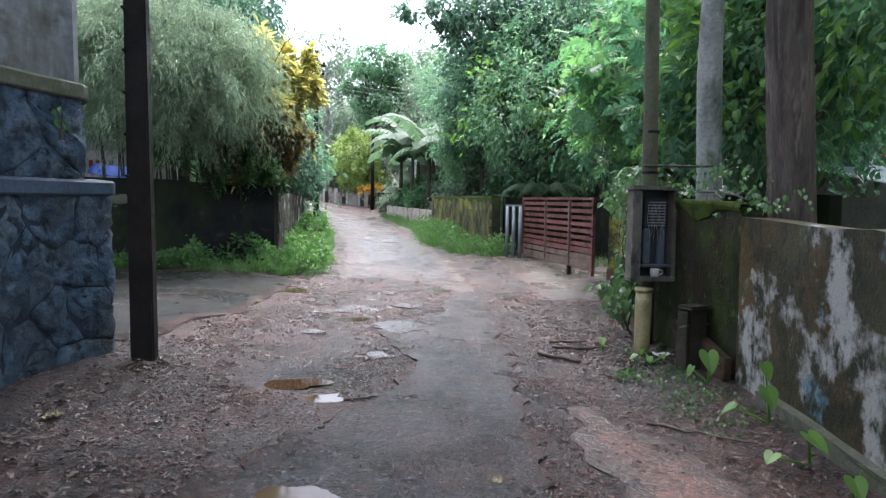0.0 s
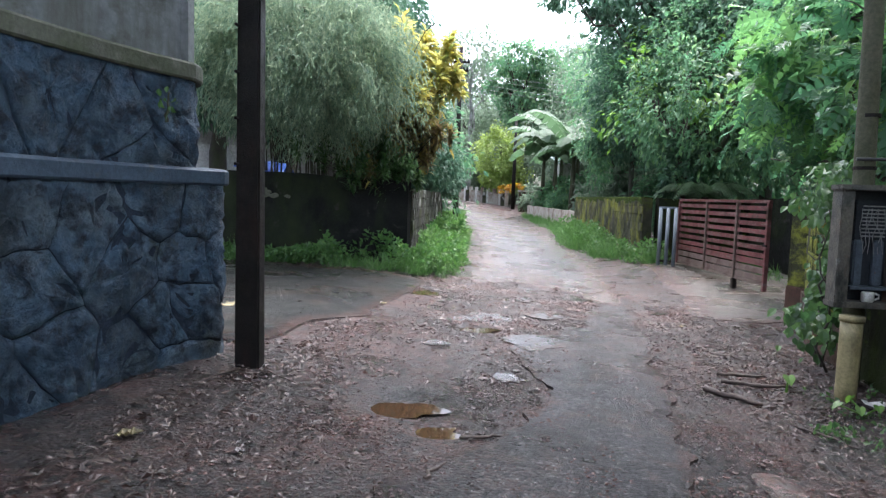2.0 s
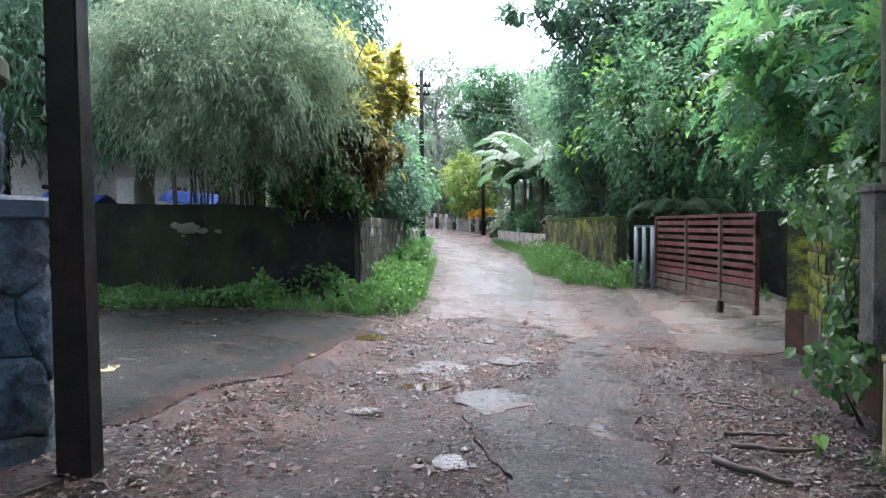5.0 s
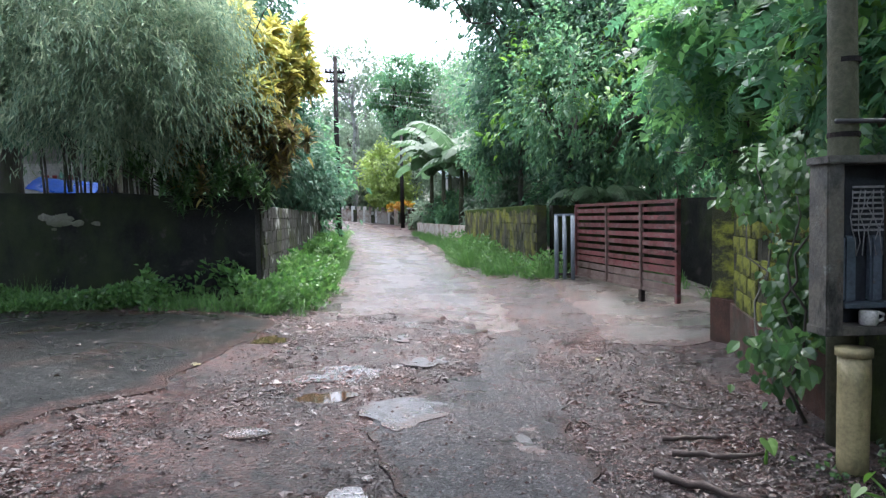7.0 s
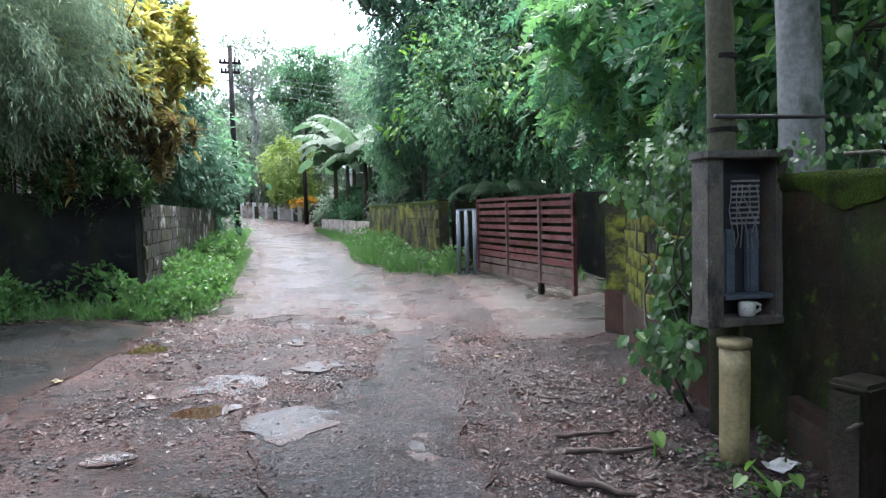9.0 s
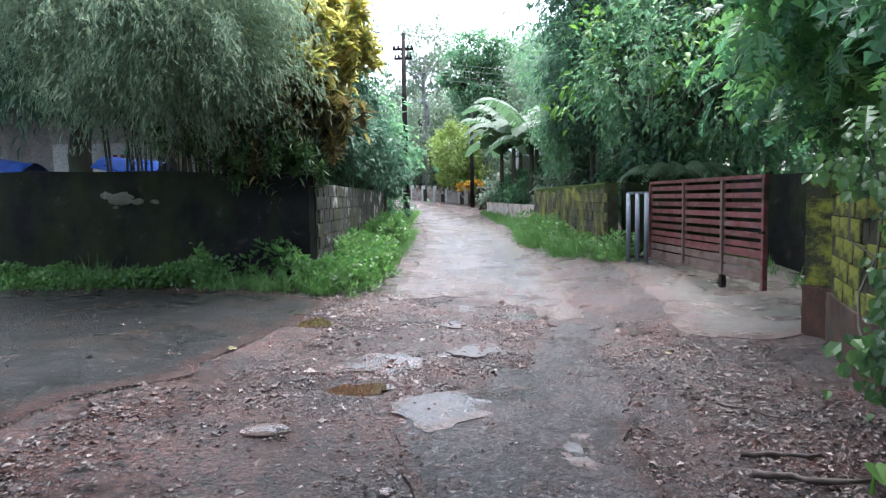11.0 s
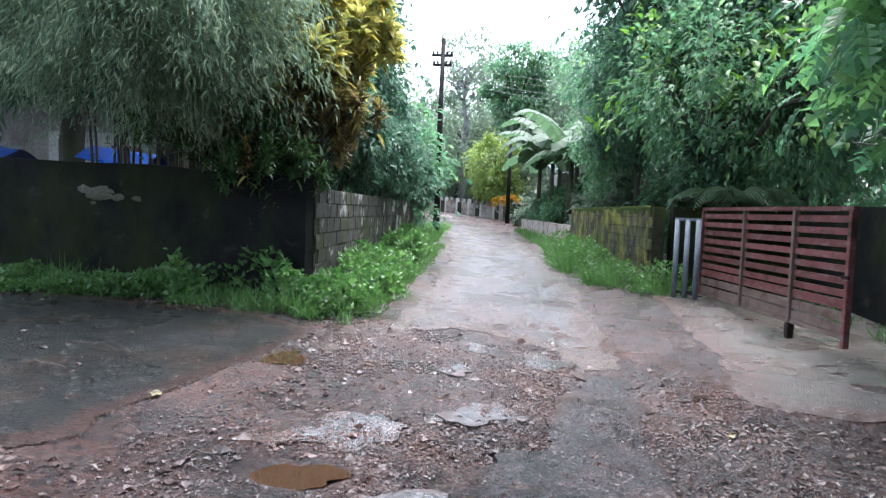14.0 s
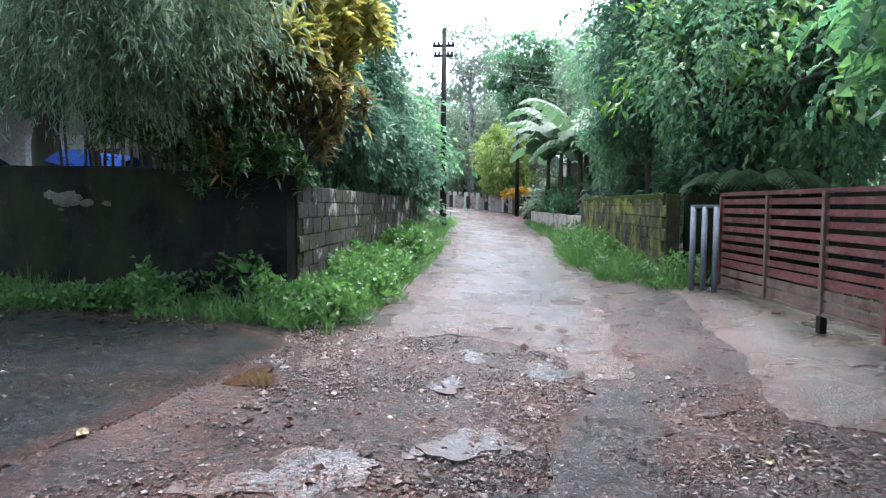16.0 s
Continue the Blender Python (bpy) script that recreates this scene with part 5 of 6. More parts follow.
tree("tree", "dark mango tree behind the forecourt wall", (-6.1, 15.6), (-6.0, 15.6, 5.0), 0.24, [(-6.2, 14.8, 5.2, 2.2, 1.8, 1.6), (-7.8, 14.5, 4.4, 2.0, 1.8, 1.7), (-5.4, 14.2, 3.9, 1.2, 1.0, 1.2), (-4.8, 15, 6.2, 1.8, 1.8, 1.5), (-9.5, 14, 5.5, 2.2, 2, 2)], 15000, 0.26, 0.26, T_OVAL1, M["lf_dark"], M["darkbark"], 65, droop=1.1)
tree("tree", "dense dark tree behind the stone building", (-9, 19), (-9, 19, 7), 0.3, [(-8.5, 18, 7.5, 3, 2.5, 2.5), (-6, 19, 8, 2.6, 2.5, 2), (-11, 18, 6, 3, 2.5, 3)], 12000, 0.28, 0.35, T_OVAL1, M["lf_dark"], M["darkbark"], 66, droop=0.8)

# ---- plants: the right side ----
tree("breadfruit_tree", "breadfruit tree with large deeply lobed leaves", (6.2, 11.3), (5.9, 11.2, 4.4), 0.13, [(5.4, 10.9, 3.6, 1.5, 1.7, 1.1), (5.0, 12.2, 2.8, 1.0, 1.3, 0.7), (4.6, 10.6, 4.3, 1.2, 1.5, 0.9), (6.4, 12.4, 3.2, 1.4, 1.4, 1.2), (4.4, 9.4, 3.0, 0.8, 0.8, 0.8), (6.6, 9.8, 3.0, 1.2, 1.2, 1.0), (5.2, 12.6, 4.4, 1.2, 1.3, 0.8)], 1900, 0.44, 0.85, T_LOBE, M["lf_bread"], M["darkbark"], 71, droop=0.35, spread=0.35, limbs=4, floor=2.0)
tree("tree", "dense small-leaved tree over the block wall", (5.0, 18.9), (5.0, 18.7, 5.5), 0.2, [(4.8, 18.4, 4.2, 1.5, 1.7, 1.5), (6.2, 17.8, 3.6, 1.6, 1.5, 1.4), (4.9, 20.6, 4.8, 1.5, 1.8, 1.5), (6.4, 19.5, 6, 2.2, 2, 1.8), (5.0, 18.7, 2.3, 0.45, 0.45, 1.0), (7.6, 17, 5.2, 1.8, 1.8, 1.8)], 16000, 0.17, 0.45, T_OVAL1, M["lf_mid"], M["darkbark"], 72, extra=[("young_leaves", [(4.8, 18.4, 4.2, 1.7, 1.9, 1.6), (6.2, 17.6, 3.6, 1.7, 1.6, 1.5), (4.8, 20.4, 4.8, 1.6, 1.9, 1.6)], 600, 0.22, 0.5, T_OVAL, M["lf_bright"]), ("vine_leaves", [(4.9, 18.5, 2.4, 0.4, 0.4, 0.9)], 900, 0.2, 0.6, T_OVAL, M["lf_dark"])])
tree("tree", "tall dark-leaved tree leaning over the lane", (6.6, 23), (5.6, 22.5, 8.2), 0.22, [(5.3, 22.2, 7.2, 2.0, 2.2, 1.7), (4.0, 21.8, 7.9, 1.1, 1.3, 0.9), (6.8, 22.8, 8.5, 2.4, 2.4, 1.9), (5.0, 23.5, 5.2, 1.6, 1.8, 1.3), (7.0, 21, 6.0, 2, 2, 2), (2.2, 20.8, 7.3, 0.6, 0.6, 0.35), (3.1, 21.3, 7.6, 0.7, 0.7, 0.45)], 17000, 0.22, 0.48, T_OVAL, M["lf_dark"], M["darkbark"], 73, spread=0.3, extra=[("young_leaves", [(5.3, 22.2, 6.5, 2.1, 2.3, 2.0)], 450, 0.26, 0.5, T_OVAL, M["lf_bright"])])
tree("tree", "green tree behind the block wall", (5.6, 27.5), (5.4, 27.5, 5.5), 0.18, [(5.2, 27, 5.0, 1.9, 2, 1.7), (4.5, 26, 3.4, 1.0, 1.6, 1.1), (6.5, 28, 6.5, 2.2, 2.2, 1.7), (4.8, 29.5, 6.8, 1.6, 1.8, 1.4)], 14000, 0.18, 0.45, T_OVAL1, M["lf_mid"], M["darkbark"], 74)
tree("tree", "slender tree with small green leaves", (5.2, 24.6), (5.0, 24.6, 7), 0.11, [(4.8, 24.6, 6.0, 1.3, 1.4, 1.8), (4.6, 24.6, 4.0, 0.9, 1.0, 1.0)], 7000, 0.16, 0.45, T_OVAL1, M["lf_dark"], M["darkbark"], 75)
# next two crowns: unseen spread over the lane, added to shade the ground
tree("tree", "smooth grey-barked tree behind the mossy wall, unseen crown added to shade the lane", (3.95, 7.72), (3.5, 7.5, 9.5), 0.165, [(2.6, 8.0, 10.5, 2.6, 2.4, 1.2), (0.4, 7.2, 10.8, 2.4, 2.4, 0.9), (1.4, 11.0, 10.9, 2.8, 2.4, 1.0), (-1.4, 9.2, 11.2, 2.4, 2.4, 0.9)], 13000, 0.3, 0.45, T_OVAL1, M["lf_mid"], M["greybark"], 76, wob=0.006)
tree("tree", "large brown-barked tree behind the painted wall, unseen crown added to shade the lane", (3.72, 5.95), (2.95, 5.75, 9), 0.235, [(2.4, 5, 10, 2.6, 2.6, 1.2), (0.2, 3.8, 10.2, 2.6, 2.6, 1.0), (1.2, 1.0, 10, 2.8, 2.6, 1.1), (-1.2, 1.4, 10.6, 2.2, 2.4, 0.9), (-1.6, 5.0, 10.8, 2.4, 2.4, 0.9)], 14000, 0.3, 0.45, T_OVAL1, M["lf_mid"], M["bark"], 77)
tree("tree", "leafy tree crowding the wall behind the meter box", (5.6, 8.3), (5.4, 8.3, 4.8), 0.12, [(5.2, 8.4, 3.6, 1.3, 1.2, 1.4), (4.6, 7.9, 2.6, 0.7, 0.8, 0.6), (6.2, 7.6, 4.4, 1.6, 1.5, 1.5), (6.6, 9.3, 5.4, 1.8, 1.6, 1.6), (5.0, 9.4, 5.4, 1.3, 1.3, 1.1)], 11000, 0.17, 0.5, T_OVAL, M["lf_mid"], M["darkbark"], 78, extra=[("young_leaves", [(5.2, 8.4, 3.6, 1.4, 1.3, 1.5), (6.2, 7.6, 4.4, 1.7, 1.6, 1.6)], 1200, 0.2, 0.5, T_OVAL, M["lf_bright"])])
tree("tree", "leafy tree behind the painted wall", (6.4, 5.0), (6.2, 5.0, 5.0), 0.14, [(6.0, 5.4, 4.2, 1.7, 1.6, 1.5), (5.4, 4.6, 2.9, 1.1, 1.3, 0.8), (7.5, 6.5, 3.6, 1.8, 1.6, 1.6), (6.0, 3.0, 5, 2, 2, 1.8)], 10000, 0.19, 0.48, T_OVAL1, M["lf_mid"], M["darkbark"], 79)
tree("tree", "tall leafy tree in the yard", (9.5, 14), (9.2, 14, 7), 0.2, [(8.8, 13.5, 6.5, 2.4, 2.4, 2.2), (8.2, 15.5, 4.4, 1.8, 2.0, 1.6), (9.5, 11, 5, 2.4, 2.2, 2.4), (8.4, 12.4, 2.9, 1.3, 1.6, 0.9)], 14000, 0.22, 0.48, T_OVAL1, M["lf_mid"], M["darkbark"], 80, extra=[("young_leaves", [(8.8, 13.5, 5.5, 2.5, 2.5, 2.2)], 1500, 0.24, 0.5, T_OVAL1, M["lf_lime"])])
tree("tree", "tall tree with glossy leaves at the yard corner", (10, 20), (9.8, 20, 9), 0.25, [(9.2, 19.5, 8, 3, 3, 2.5), (8.4, 20, 5, 2, 2.2, 2), (10.5, 18, 10.5, 3, 3, 2.5)], 15000, 0.24, 0.48, T_OVAL1, M["lf_dark"], M["darkbark"], 81)
tree("tree", "small lime-green tree at the bend of the lane", (1.6, 51), (1.6, 51, 5.5), 0.16, [(1.5, 50.5, 4.8, 1.7, 1.8, 1.9), (1.8, 50.5, 3.2, 1.6, 1.7, 1.2)], 9000, 0.24, 0.5, T_OVAL1, M["lf_lime"], M["darkbark"], 82)


def banana(x, y, h, seed):
    z = float(lie(x, y))
    ob = thing("banana_plant", "banana plant with broad arching torn leaves", "banana plant", (x, y, z), group="banana plants")
    gen = np.random.default_rng(seed)
    v, f = tube([(0, 0, -0.1), (0.02, 0, h * 0.3), (0.05, 0, h * 0.55)], [0.16, 0.13, 0.09], 10, 0.02)
    part("stem", mesh_np("stem", v, f, M["mosspole"], True), None, ob)
    for k in range(9):
        a = k * 2.4 + gen.random() * 0.5
        L = h * (0.36 + 0.24 * gen.random())
        rise = 0.75 + 0.95 * gen.random()
        s = np.linspace(0, 1, 12)
        cx = L * s * 0.85
        cz = h * 0.55 + L * (rise * s - 1.0 * s ** 2.2)
        w = 0.42 * np.sin(np.pi * np.clip(s * 0.93 + 0.04, 0, 1)) ** 0.6 * h / 4
        dirv, sidev = np.array([math.cos(a), math.sin(a), 0]), np.array([-math.sin(a), math.cos(a), 0])
        mid = dirv * cx[:, None] + np.array([0, 0, 1.0]) * cz[:, None]
        vs, fs = [], []
        for i in range(11):
            for sd in (-1, 1):
                b = len(vs)
                droop = np.array([0, 0, -0.35])
                e0, e1 = mid[i] + sd * sidev * w[i] + droop * w[i], mid[i + 1] + sd * sidev * w[i + 1] + droop * w[i + 1] * (1 + 0.6 * gen.random())
                gap = (e1 - e0) * 0.12 * gen.random()
                vs += [mid[i], mid[i + 1], e1 - gap, e0]
                fs.append((b, b + 1, b + 2, b + 3) if sd > 0 else (b, b + 3, b + 2, b + 1))
        part("leaf", mesh_np("leaf", vs, fs, M["lf_banana"]), None, ob)


for k, (x, y, h) in enumerate([(4.4, 33.5, 5.9), (4.0, 37.2, 6.2), (3.7, 40.5, 6.0), (5.3, 32.5, 5.8), (5.0, 36, 6.6), (4.7, 40, 7.0)]):
    banana(x, y, h, 90 + k)


def palm(x, y, z, n, L, seed):
    ob = thing("palm", "young palm with pale feathered fronds behind the wall", "palm", (x, y, float(lie(x, y))))
    gen = np.random.default_rng(seed)
    v, f = tube([(0, 0, -0.1), (0, 0, z)], [0.12, 0.09], 10, 0.03)
    part("trunk", mesh_np("trunk", v, f, M["darkbark"], True), None, ob)
    for k in range(n):
        a = 2 * np.pi * k / n + gen.random() * 0.4
        d, sd = np.array([math.cos(a), math.sin(a), 0]), np.array([-math.sin(a), math.cos(a), 0])
        s = np.linspace(0, 1, 30)
        mid = d * (L * 0.75 * s)[:, None] + np.array([0, 0, 1.0]) * (z + L * (0.9 * s - 0.95 * s ** 2))[:, None]
        pts = np.vstack([mid[3:], mid[3:]])
        ax = np.vstack([sd + d * 0.6 - [0, 0, 0.3]] * 27 + [-sd + d * 0.6 - [0, 0, 0.3]] * 27)
        ln = L * 0.3 * np.tile(np.sin(np.pi * np.clip(s[3:] * 0.85 + 0.15, 0, 1)) + 0.15, 2)
        v, f = leaves(pts, ax, np.tile([0, 0, 1.0], (54, 1)), ln, 0.045, T_BLADE)
        v2, f2 = tube(mid, np.linspace(0.02, 0.005, 30), 5)
        v, f = merge([(v, f), (v2, f2)])
        part("frond", mesh_np("frond", v, f, M["lf_banana"]), None, ob)


palm(5.4, 18.1, 1.55, 9, 1.7, 97)

for k, (x, y) in enumerate([(5.2, 31), (4.7, 35.5), (6.5, 33), (4.3, 39.5), (5.6, 41), (7.5, 37), (3.9, 43.5), (6.0, 22.5), (5.0, 25.8)]):
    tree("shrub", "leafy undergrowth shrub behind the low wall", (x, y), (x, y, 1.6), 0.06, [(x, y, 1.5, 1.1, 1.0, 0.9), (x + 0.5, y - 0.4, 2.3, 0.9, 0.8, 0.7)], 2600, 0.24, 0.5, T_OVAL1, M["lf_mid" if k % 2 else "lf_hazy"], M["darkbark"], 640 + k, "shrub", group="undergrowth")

# far woods close the view
far_gen = np.random.default_rng(5)
for k in range(34):
    a = radians(-66 + 132 * k / 33) + far_gen.normal() * 0.02
    d = 62 + 16 * far_gen.random()
    x, y = d * math.sin(a) * 0.9, 8 + d * math.cos(a)
    h = (13 + 5 * far_gen.random()) * (1.0 if abs(x) < 9 else 1.25)
    tree("tree", "tall tree in the far woods with haze-tinted leaves", (x, y), (x, y, h * 0.75), 0.35, [(x, y, h * 0.78, 3.6, 3, h * 0.22), (x + 2.5, y - 1, h * 0.55, 3.2, 2.5, h * 0.22), (x - 2.5, y - 1, h * 0.45, 3.2, 2.5, h * 0.22), (x + 1, y - 2, h * 0.25, 4.5, 2, h * 0.2)], 7000, 0.55, 0.6, T_DIA, M["lf_hazy"], M["darkbark"], 200 + k, limbs=1, group="far woods", spread=0.22)
MID = [(-7, 38, 9), (-5.5, 45, 9), (-11, 34, 13), (9, 33, 11), (8, 44, 12), (12, 27, 13), (13, 17, 12), (14, 10, 11), (12, 4, 10), (-12, 25, 13), (-4.2, 31, 6.5), (7.2, 50, 14), (4.0, 57, 14), (-8, 52, 10), (-4, 58, 11), (-1.5, 62, 12), (9.5, 24, 10), (10.5, 38, 13), (2.6, 62, 12)]
for k, (x, y, h) in enumerate(MID):
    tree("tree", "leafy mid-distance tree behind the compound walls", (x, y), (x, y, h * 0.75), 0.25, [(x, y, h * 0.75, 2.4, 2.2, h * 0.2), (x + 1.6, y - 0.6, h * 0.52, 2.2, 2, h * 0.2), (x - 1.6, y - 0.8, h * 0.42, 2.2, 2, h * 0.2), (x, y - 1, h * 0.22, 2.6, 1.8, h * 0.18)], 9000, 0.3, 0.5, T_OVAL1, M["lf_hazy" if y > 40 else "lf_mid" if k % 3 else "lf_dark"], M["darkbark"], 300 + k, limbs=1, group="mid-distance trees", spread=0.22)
tree("tree", "dark round-crowned tall tree at the lane's end", (2.9, 55), (2.8, 54.5, 11), 0.3, [(2.8, 54, 12.6, 2.0, 2, 1.6), (4.8, 54, 12.0, 2.0, 1.6, 1.5), (1.6, 54.5, 10.6, 1.4, 1.2, 0.9), (3.6, 54, 9.2, 2.6, 2, 1.8), (6.6, 55, 10.5, 2, 2, 2)], 9000, 0.36, 0.5, T_OVAL1, M["lf_mid"], M["darkbark"], 311, limbs=3)
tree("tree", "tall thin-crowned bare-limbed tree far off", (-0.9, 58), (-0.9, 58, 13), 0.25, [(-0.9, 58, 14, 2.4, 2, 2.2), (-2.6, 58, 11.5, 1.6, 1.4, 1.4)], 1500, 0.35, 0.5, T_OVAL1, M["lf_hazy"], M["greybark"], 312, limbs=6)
for k, (x, y) in enumerate([(-6, -8), (6, -7), (0, -16), (-12, -4), (11, -3)]):
    tree("tree", "leafy tree beyond the start of the lane", (x, y), (x, y, 7), 0.25, [(x, y, 7, 3.5, 3, 2.5), (x, y, 4, 3, 3, 1.8)], 3000, 0.45, 0.5, T_DIA, M["lf_mid"], M["darkbark"], 400 + k, limbs=1, group="mid-distance trees")


# ---- grass and weeds ----
def grass(name, label, regions, count, length, width, mat, seed, upright=1.0, tpl=T_BLADE, tuft=14, tall=0.0):
    gen = np.random.default_rng(seed)
    ps = []
    tot = sum((r[1] - r[0]) * (r[3] - r[2]) for r in regions)
    for x0, x1, y0, y1 in regions:
        m = int(count * (x1 - x0) * (y1 - y0) / tot / tuft) + 1
        c = np.stack([x0 + (x1 - x0) * gen.random(m), y0 + (y1 - y0) * gen.random(m)], 1)
        keep = fbm(c[:, 0] * 1.3, c[:, 1] * 1.3, seed) > 0.42
        c = c[keep]
        p = np.repeat(c, tuft, 0) + gen.normal(size=(len(c) * tuft, 2)) * 0.07
        ps.append(p)
    p = np.vstack(ps)
    n = len(p)
    big = 0.25 + 1.3 * fbm(p[:, 0] * 1.5, p[:, 1] * 1.5, seed + 3) ** 1.3
    z = ground_z(p[:, 0], p[:, 1]) - 0.01
    d = gen.normal(size=(n, 3)) * 0.45
    d[:, 2] = upright
    s = length * (0.4 + 0.8 * gen.random(n)) * big
    base = np.stack([p[:, 0], p[:, 1], z + tall * gen.random(n) * big], 1)
    v, f = leaves(base, d, gen.normal(size=(n, 3)) + [0, -0.2, 0.3], s, width * (0.7 + 0.6 * gen.random(n)), tpl)
    tagged(part(name, mesh_np(name, v, f, mat), None), label, "grass", kind="stuff")


LEFT = [(-1.5, -0.8, 12.4, 17), (-1.5, -0.55, 14, 25), (-3.2, -1.2, 12.55, 13.5), (-6.5, -3.2, 12.9, 13.7), (-9, -6.5, 13.4, 13.8)]
grass("grass", "lush wet roadside grass by the left walls", LEFT, 12000, 0.34, 0.011, M["lf_grass"], 501, 0.8)
grass("weeds", "leafy green weeds by the left walls", [(-1.5, -0.95, 12.6, 24), (-3.0, -1.2, 12.7, 13.5), (-1.45, -0.65, 12.9, 22)], 26000, 0.14, 0.065, M["lf_grass"], 502, 0.35, T_OVAL1, 24, 0.62)
grass("weeds", "low dark weeds under the black wall", LEFT[3:], 11000, 0.11, 0.05, M["lf_grass"], 503, 0.35, T_OVAL1, 18, 0.3)
grass("weeds", "small dark weeds in the litter by the walls", [(2.1, 2.75, 4.6, 6.4), (2.5, 3.0, 6.5, 7.0), (2.2, 2.7, 2.8, 4.2)], 1000, 0.06, 0.035, M["lf_creeper"], 508, 0.35, T_OVAL1, 16, 0.08)
RIGHT = [(2.75, 3.65, 17.6, 27), (2.5, 3.6, 19.5, 24), (3.3, 4.1, 16.6, 17.4)]
grass("grass", "tall roadside grass by the block wall", RIGHT, 15000, 0.5, 0.013, M["lf_grass"], 504, 0.8)
grass("weeds", "leafy weeds by the block wall", RIGHT, 9000, 0.13, 0.06, M["lf_grass"], 505, 0.35, T_OVAL1, 20, 0.6)
grass("grass", "far verge grass along the lane", [(2.6, 3.4, 29, 42), (-2.0, -0.9, 26, 40), (5.7, 6.15, 12.5, 17)], 8000, 0.35, 0.02, M["lf_grass"], 506)


# ---- creeper on the pier, wall and service pole ----
def creeper(label, blobs, count, size, leaf, seed, stems):
    ob = thing("creeper", label, "creeper", (stems[0][0][0], stems[0][0][1], 0.1))
    inv = Matrix.Translation((-stems[0][0][0], -stems[0][0][1], -0.1))
    gen = np.random.default_rng(seed)
    for a, b in stems:
        v, f = tube(limb_line(a, b, gen, 9, 0.15), np.linspace(0.014, 0.005, 9), 5)
        o = part("stem", mesh_np("stem", v, f, M["darkbark"], True), None, ob)
        o.matrix_parent_inverse = inv
    p, d = clumps(blobs, count, gen, 0.3, 0.3)
    n = len(p)
    axis = gen.normal(size=(n, 3)) * 0.4 + np.array([-0.25, -0.3, -0.8])
    up = np.array([-0.6, -0.8, 0.5]) + gen.normal(size=(n, 3)) * 0.35
    s = size * (0.5 + 0.8 * gen.random(n))
    v, f = leaves(p, axis, up, s, s * 0.8, T_OVAL)
    o = part("foliage", mesh_np("foliage", v, f, leaf), None, ob)
    o.matrix_parent_inverse = inv


creeper("heart-leaved green creeper climbing the pier wall and pole", [(2.95, 7.85, 1.75, 0.3, 0.35, 0.3), (3.05, 8.0, 1.3, 0.22, 0.5, 0.75), (3.0, 7.9, 0.5, 0.3, 0.4, 0.35), (2.6, 7.3, 0.72, 0.22, 0.2, 0.16), (3.3, 8.7, 1.75, 0.3, 0.7, 0.35)], 950, 0.1, M["lf_creeper"], 601,
        [((2.95, 7.8, 0.1), (2.95, 7.7, 1.9)), ((3.1, 8.2, 0.1), (3.3, 8.8, 1.9)), ((2.9, 7.6, 0.1), (2.75, 7.5, 1.6)), ((3.0, 8.0, 0.1), (3.6, 9.6, 1.8))])
creeper("green creeper hanging over the mossy wall top", [(3.05, 6.2, 1.7, 0.2, 0.9, 0.14), (3.0, 5.4, 1.66, 0.2, 0.5, 0.12), (3.2, 6.6, 1.95, 0.35, 0.7, 0.2)], 190, 0.055, M["lf_creeper"], 602, [((3.15, 6.9, 0.1), (3.1, 6.5, 1.75)), ((3.1, 6.6, 1.75), (3.0, 5.5, 1.66))])
creeper("small green fern growing from the stone ledge", [(-2.5, 5.9, 2.2, 0.06, 0.15, 0.1)], 12, 0.055, M["lf_creeper"], 603, [((-2.5, 5.9, 2.05), (-2.48, 5.9, 2.25))])


# ---- taro plants by the painted wall ----
def taro(x, y, stems, seed):
    z = float(ground_z(x, y))
    ob = thing("taro_plant", "young taro plant with large heart-shaped bright leaves", "plant", (x, y, z), group="taro plants")
    gen = np.random.default_rng(seed)
    for dx, dy, h, s in [(a * 0.9, b_ * 0.9, c_ * 0.85, d_ * 0.8) for a, b_, c_, d_ in stems]:
        tip = np.array([dx, dy, h])
        line = np.array([tip * [k ** 1.5, k ** 1.5, k] for k in np.linspace(0, 1, 7)]) - [0, 0, 0.02]
        v, f = tube(line, np.linspace(0.012, 0.006, 7), 6)
        stem = part("stem", mesh_np("stem", v, f, M["lf_bright"], True), None, ob)
        prof = [(0.0, 0.0), (0.1, -0.16), (0.28, -0.2), (0.42, -0.05), (0.44, 0.2), (0.33, 0.5), (0.17, 0.78), (0.0, 1.0)]
        aim = unit(np.array([dx + gen.normal() * 0.05, dy - 0.12 + gen.normal() * 0.05, -0.35 * h - 0.05]))
        side = unit(np.cross(aim, [0, 0, 1.0]))
        nor = np.cross(side, aim)
        vs, fs = [], []
        for sd in (-1, 1):
            b = len(vs)
            for k, (w, l) in enumerate(prof):
                vs.append(tip + s * (aim * l + sd * side * w + nor * (0.12 * w - 0.1 * l * l)))
            for k in (0.12, 0.3, 0.55):
                vs.append(tip + s * (aim * k - nor * 0.1 * k * k))
            m0, m1, m2 = b + 8, b + 9, b + 10
            tri = [(b, b + 1, b + 2), (b, b + 2, b + 3), (b, b + 3, m0), (m0, b + 3, b + 4), (m0, b + 4, m1), (m1, b + 4, b + 5), (m1, b + 5, m2), (m2, b + 5, b + 6), (m2, b + 6, b + 7)]
            fs += [t if sd > 0 else t[::-1] for t in tri]
        part("leaf", mesh_np("leaf", vs, fs, M["lf_bright"]), None, ob)


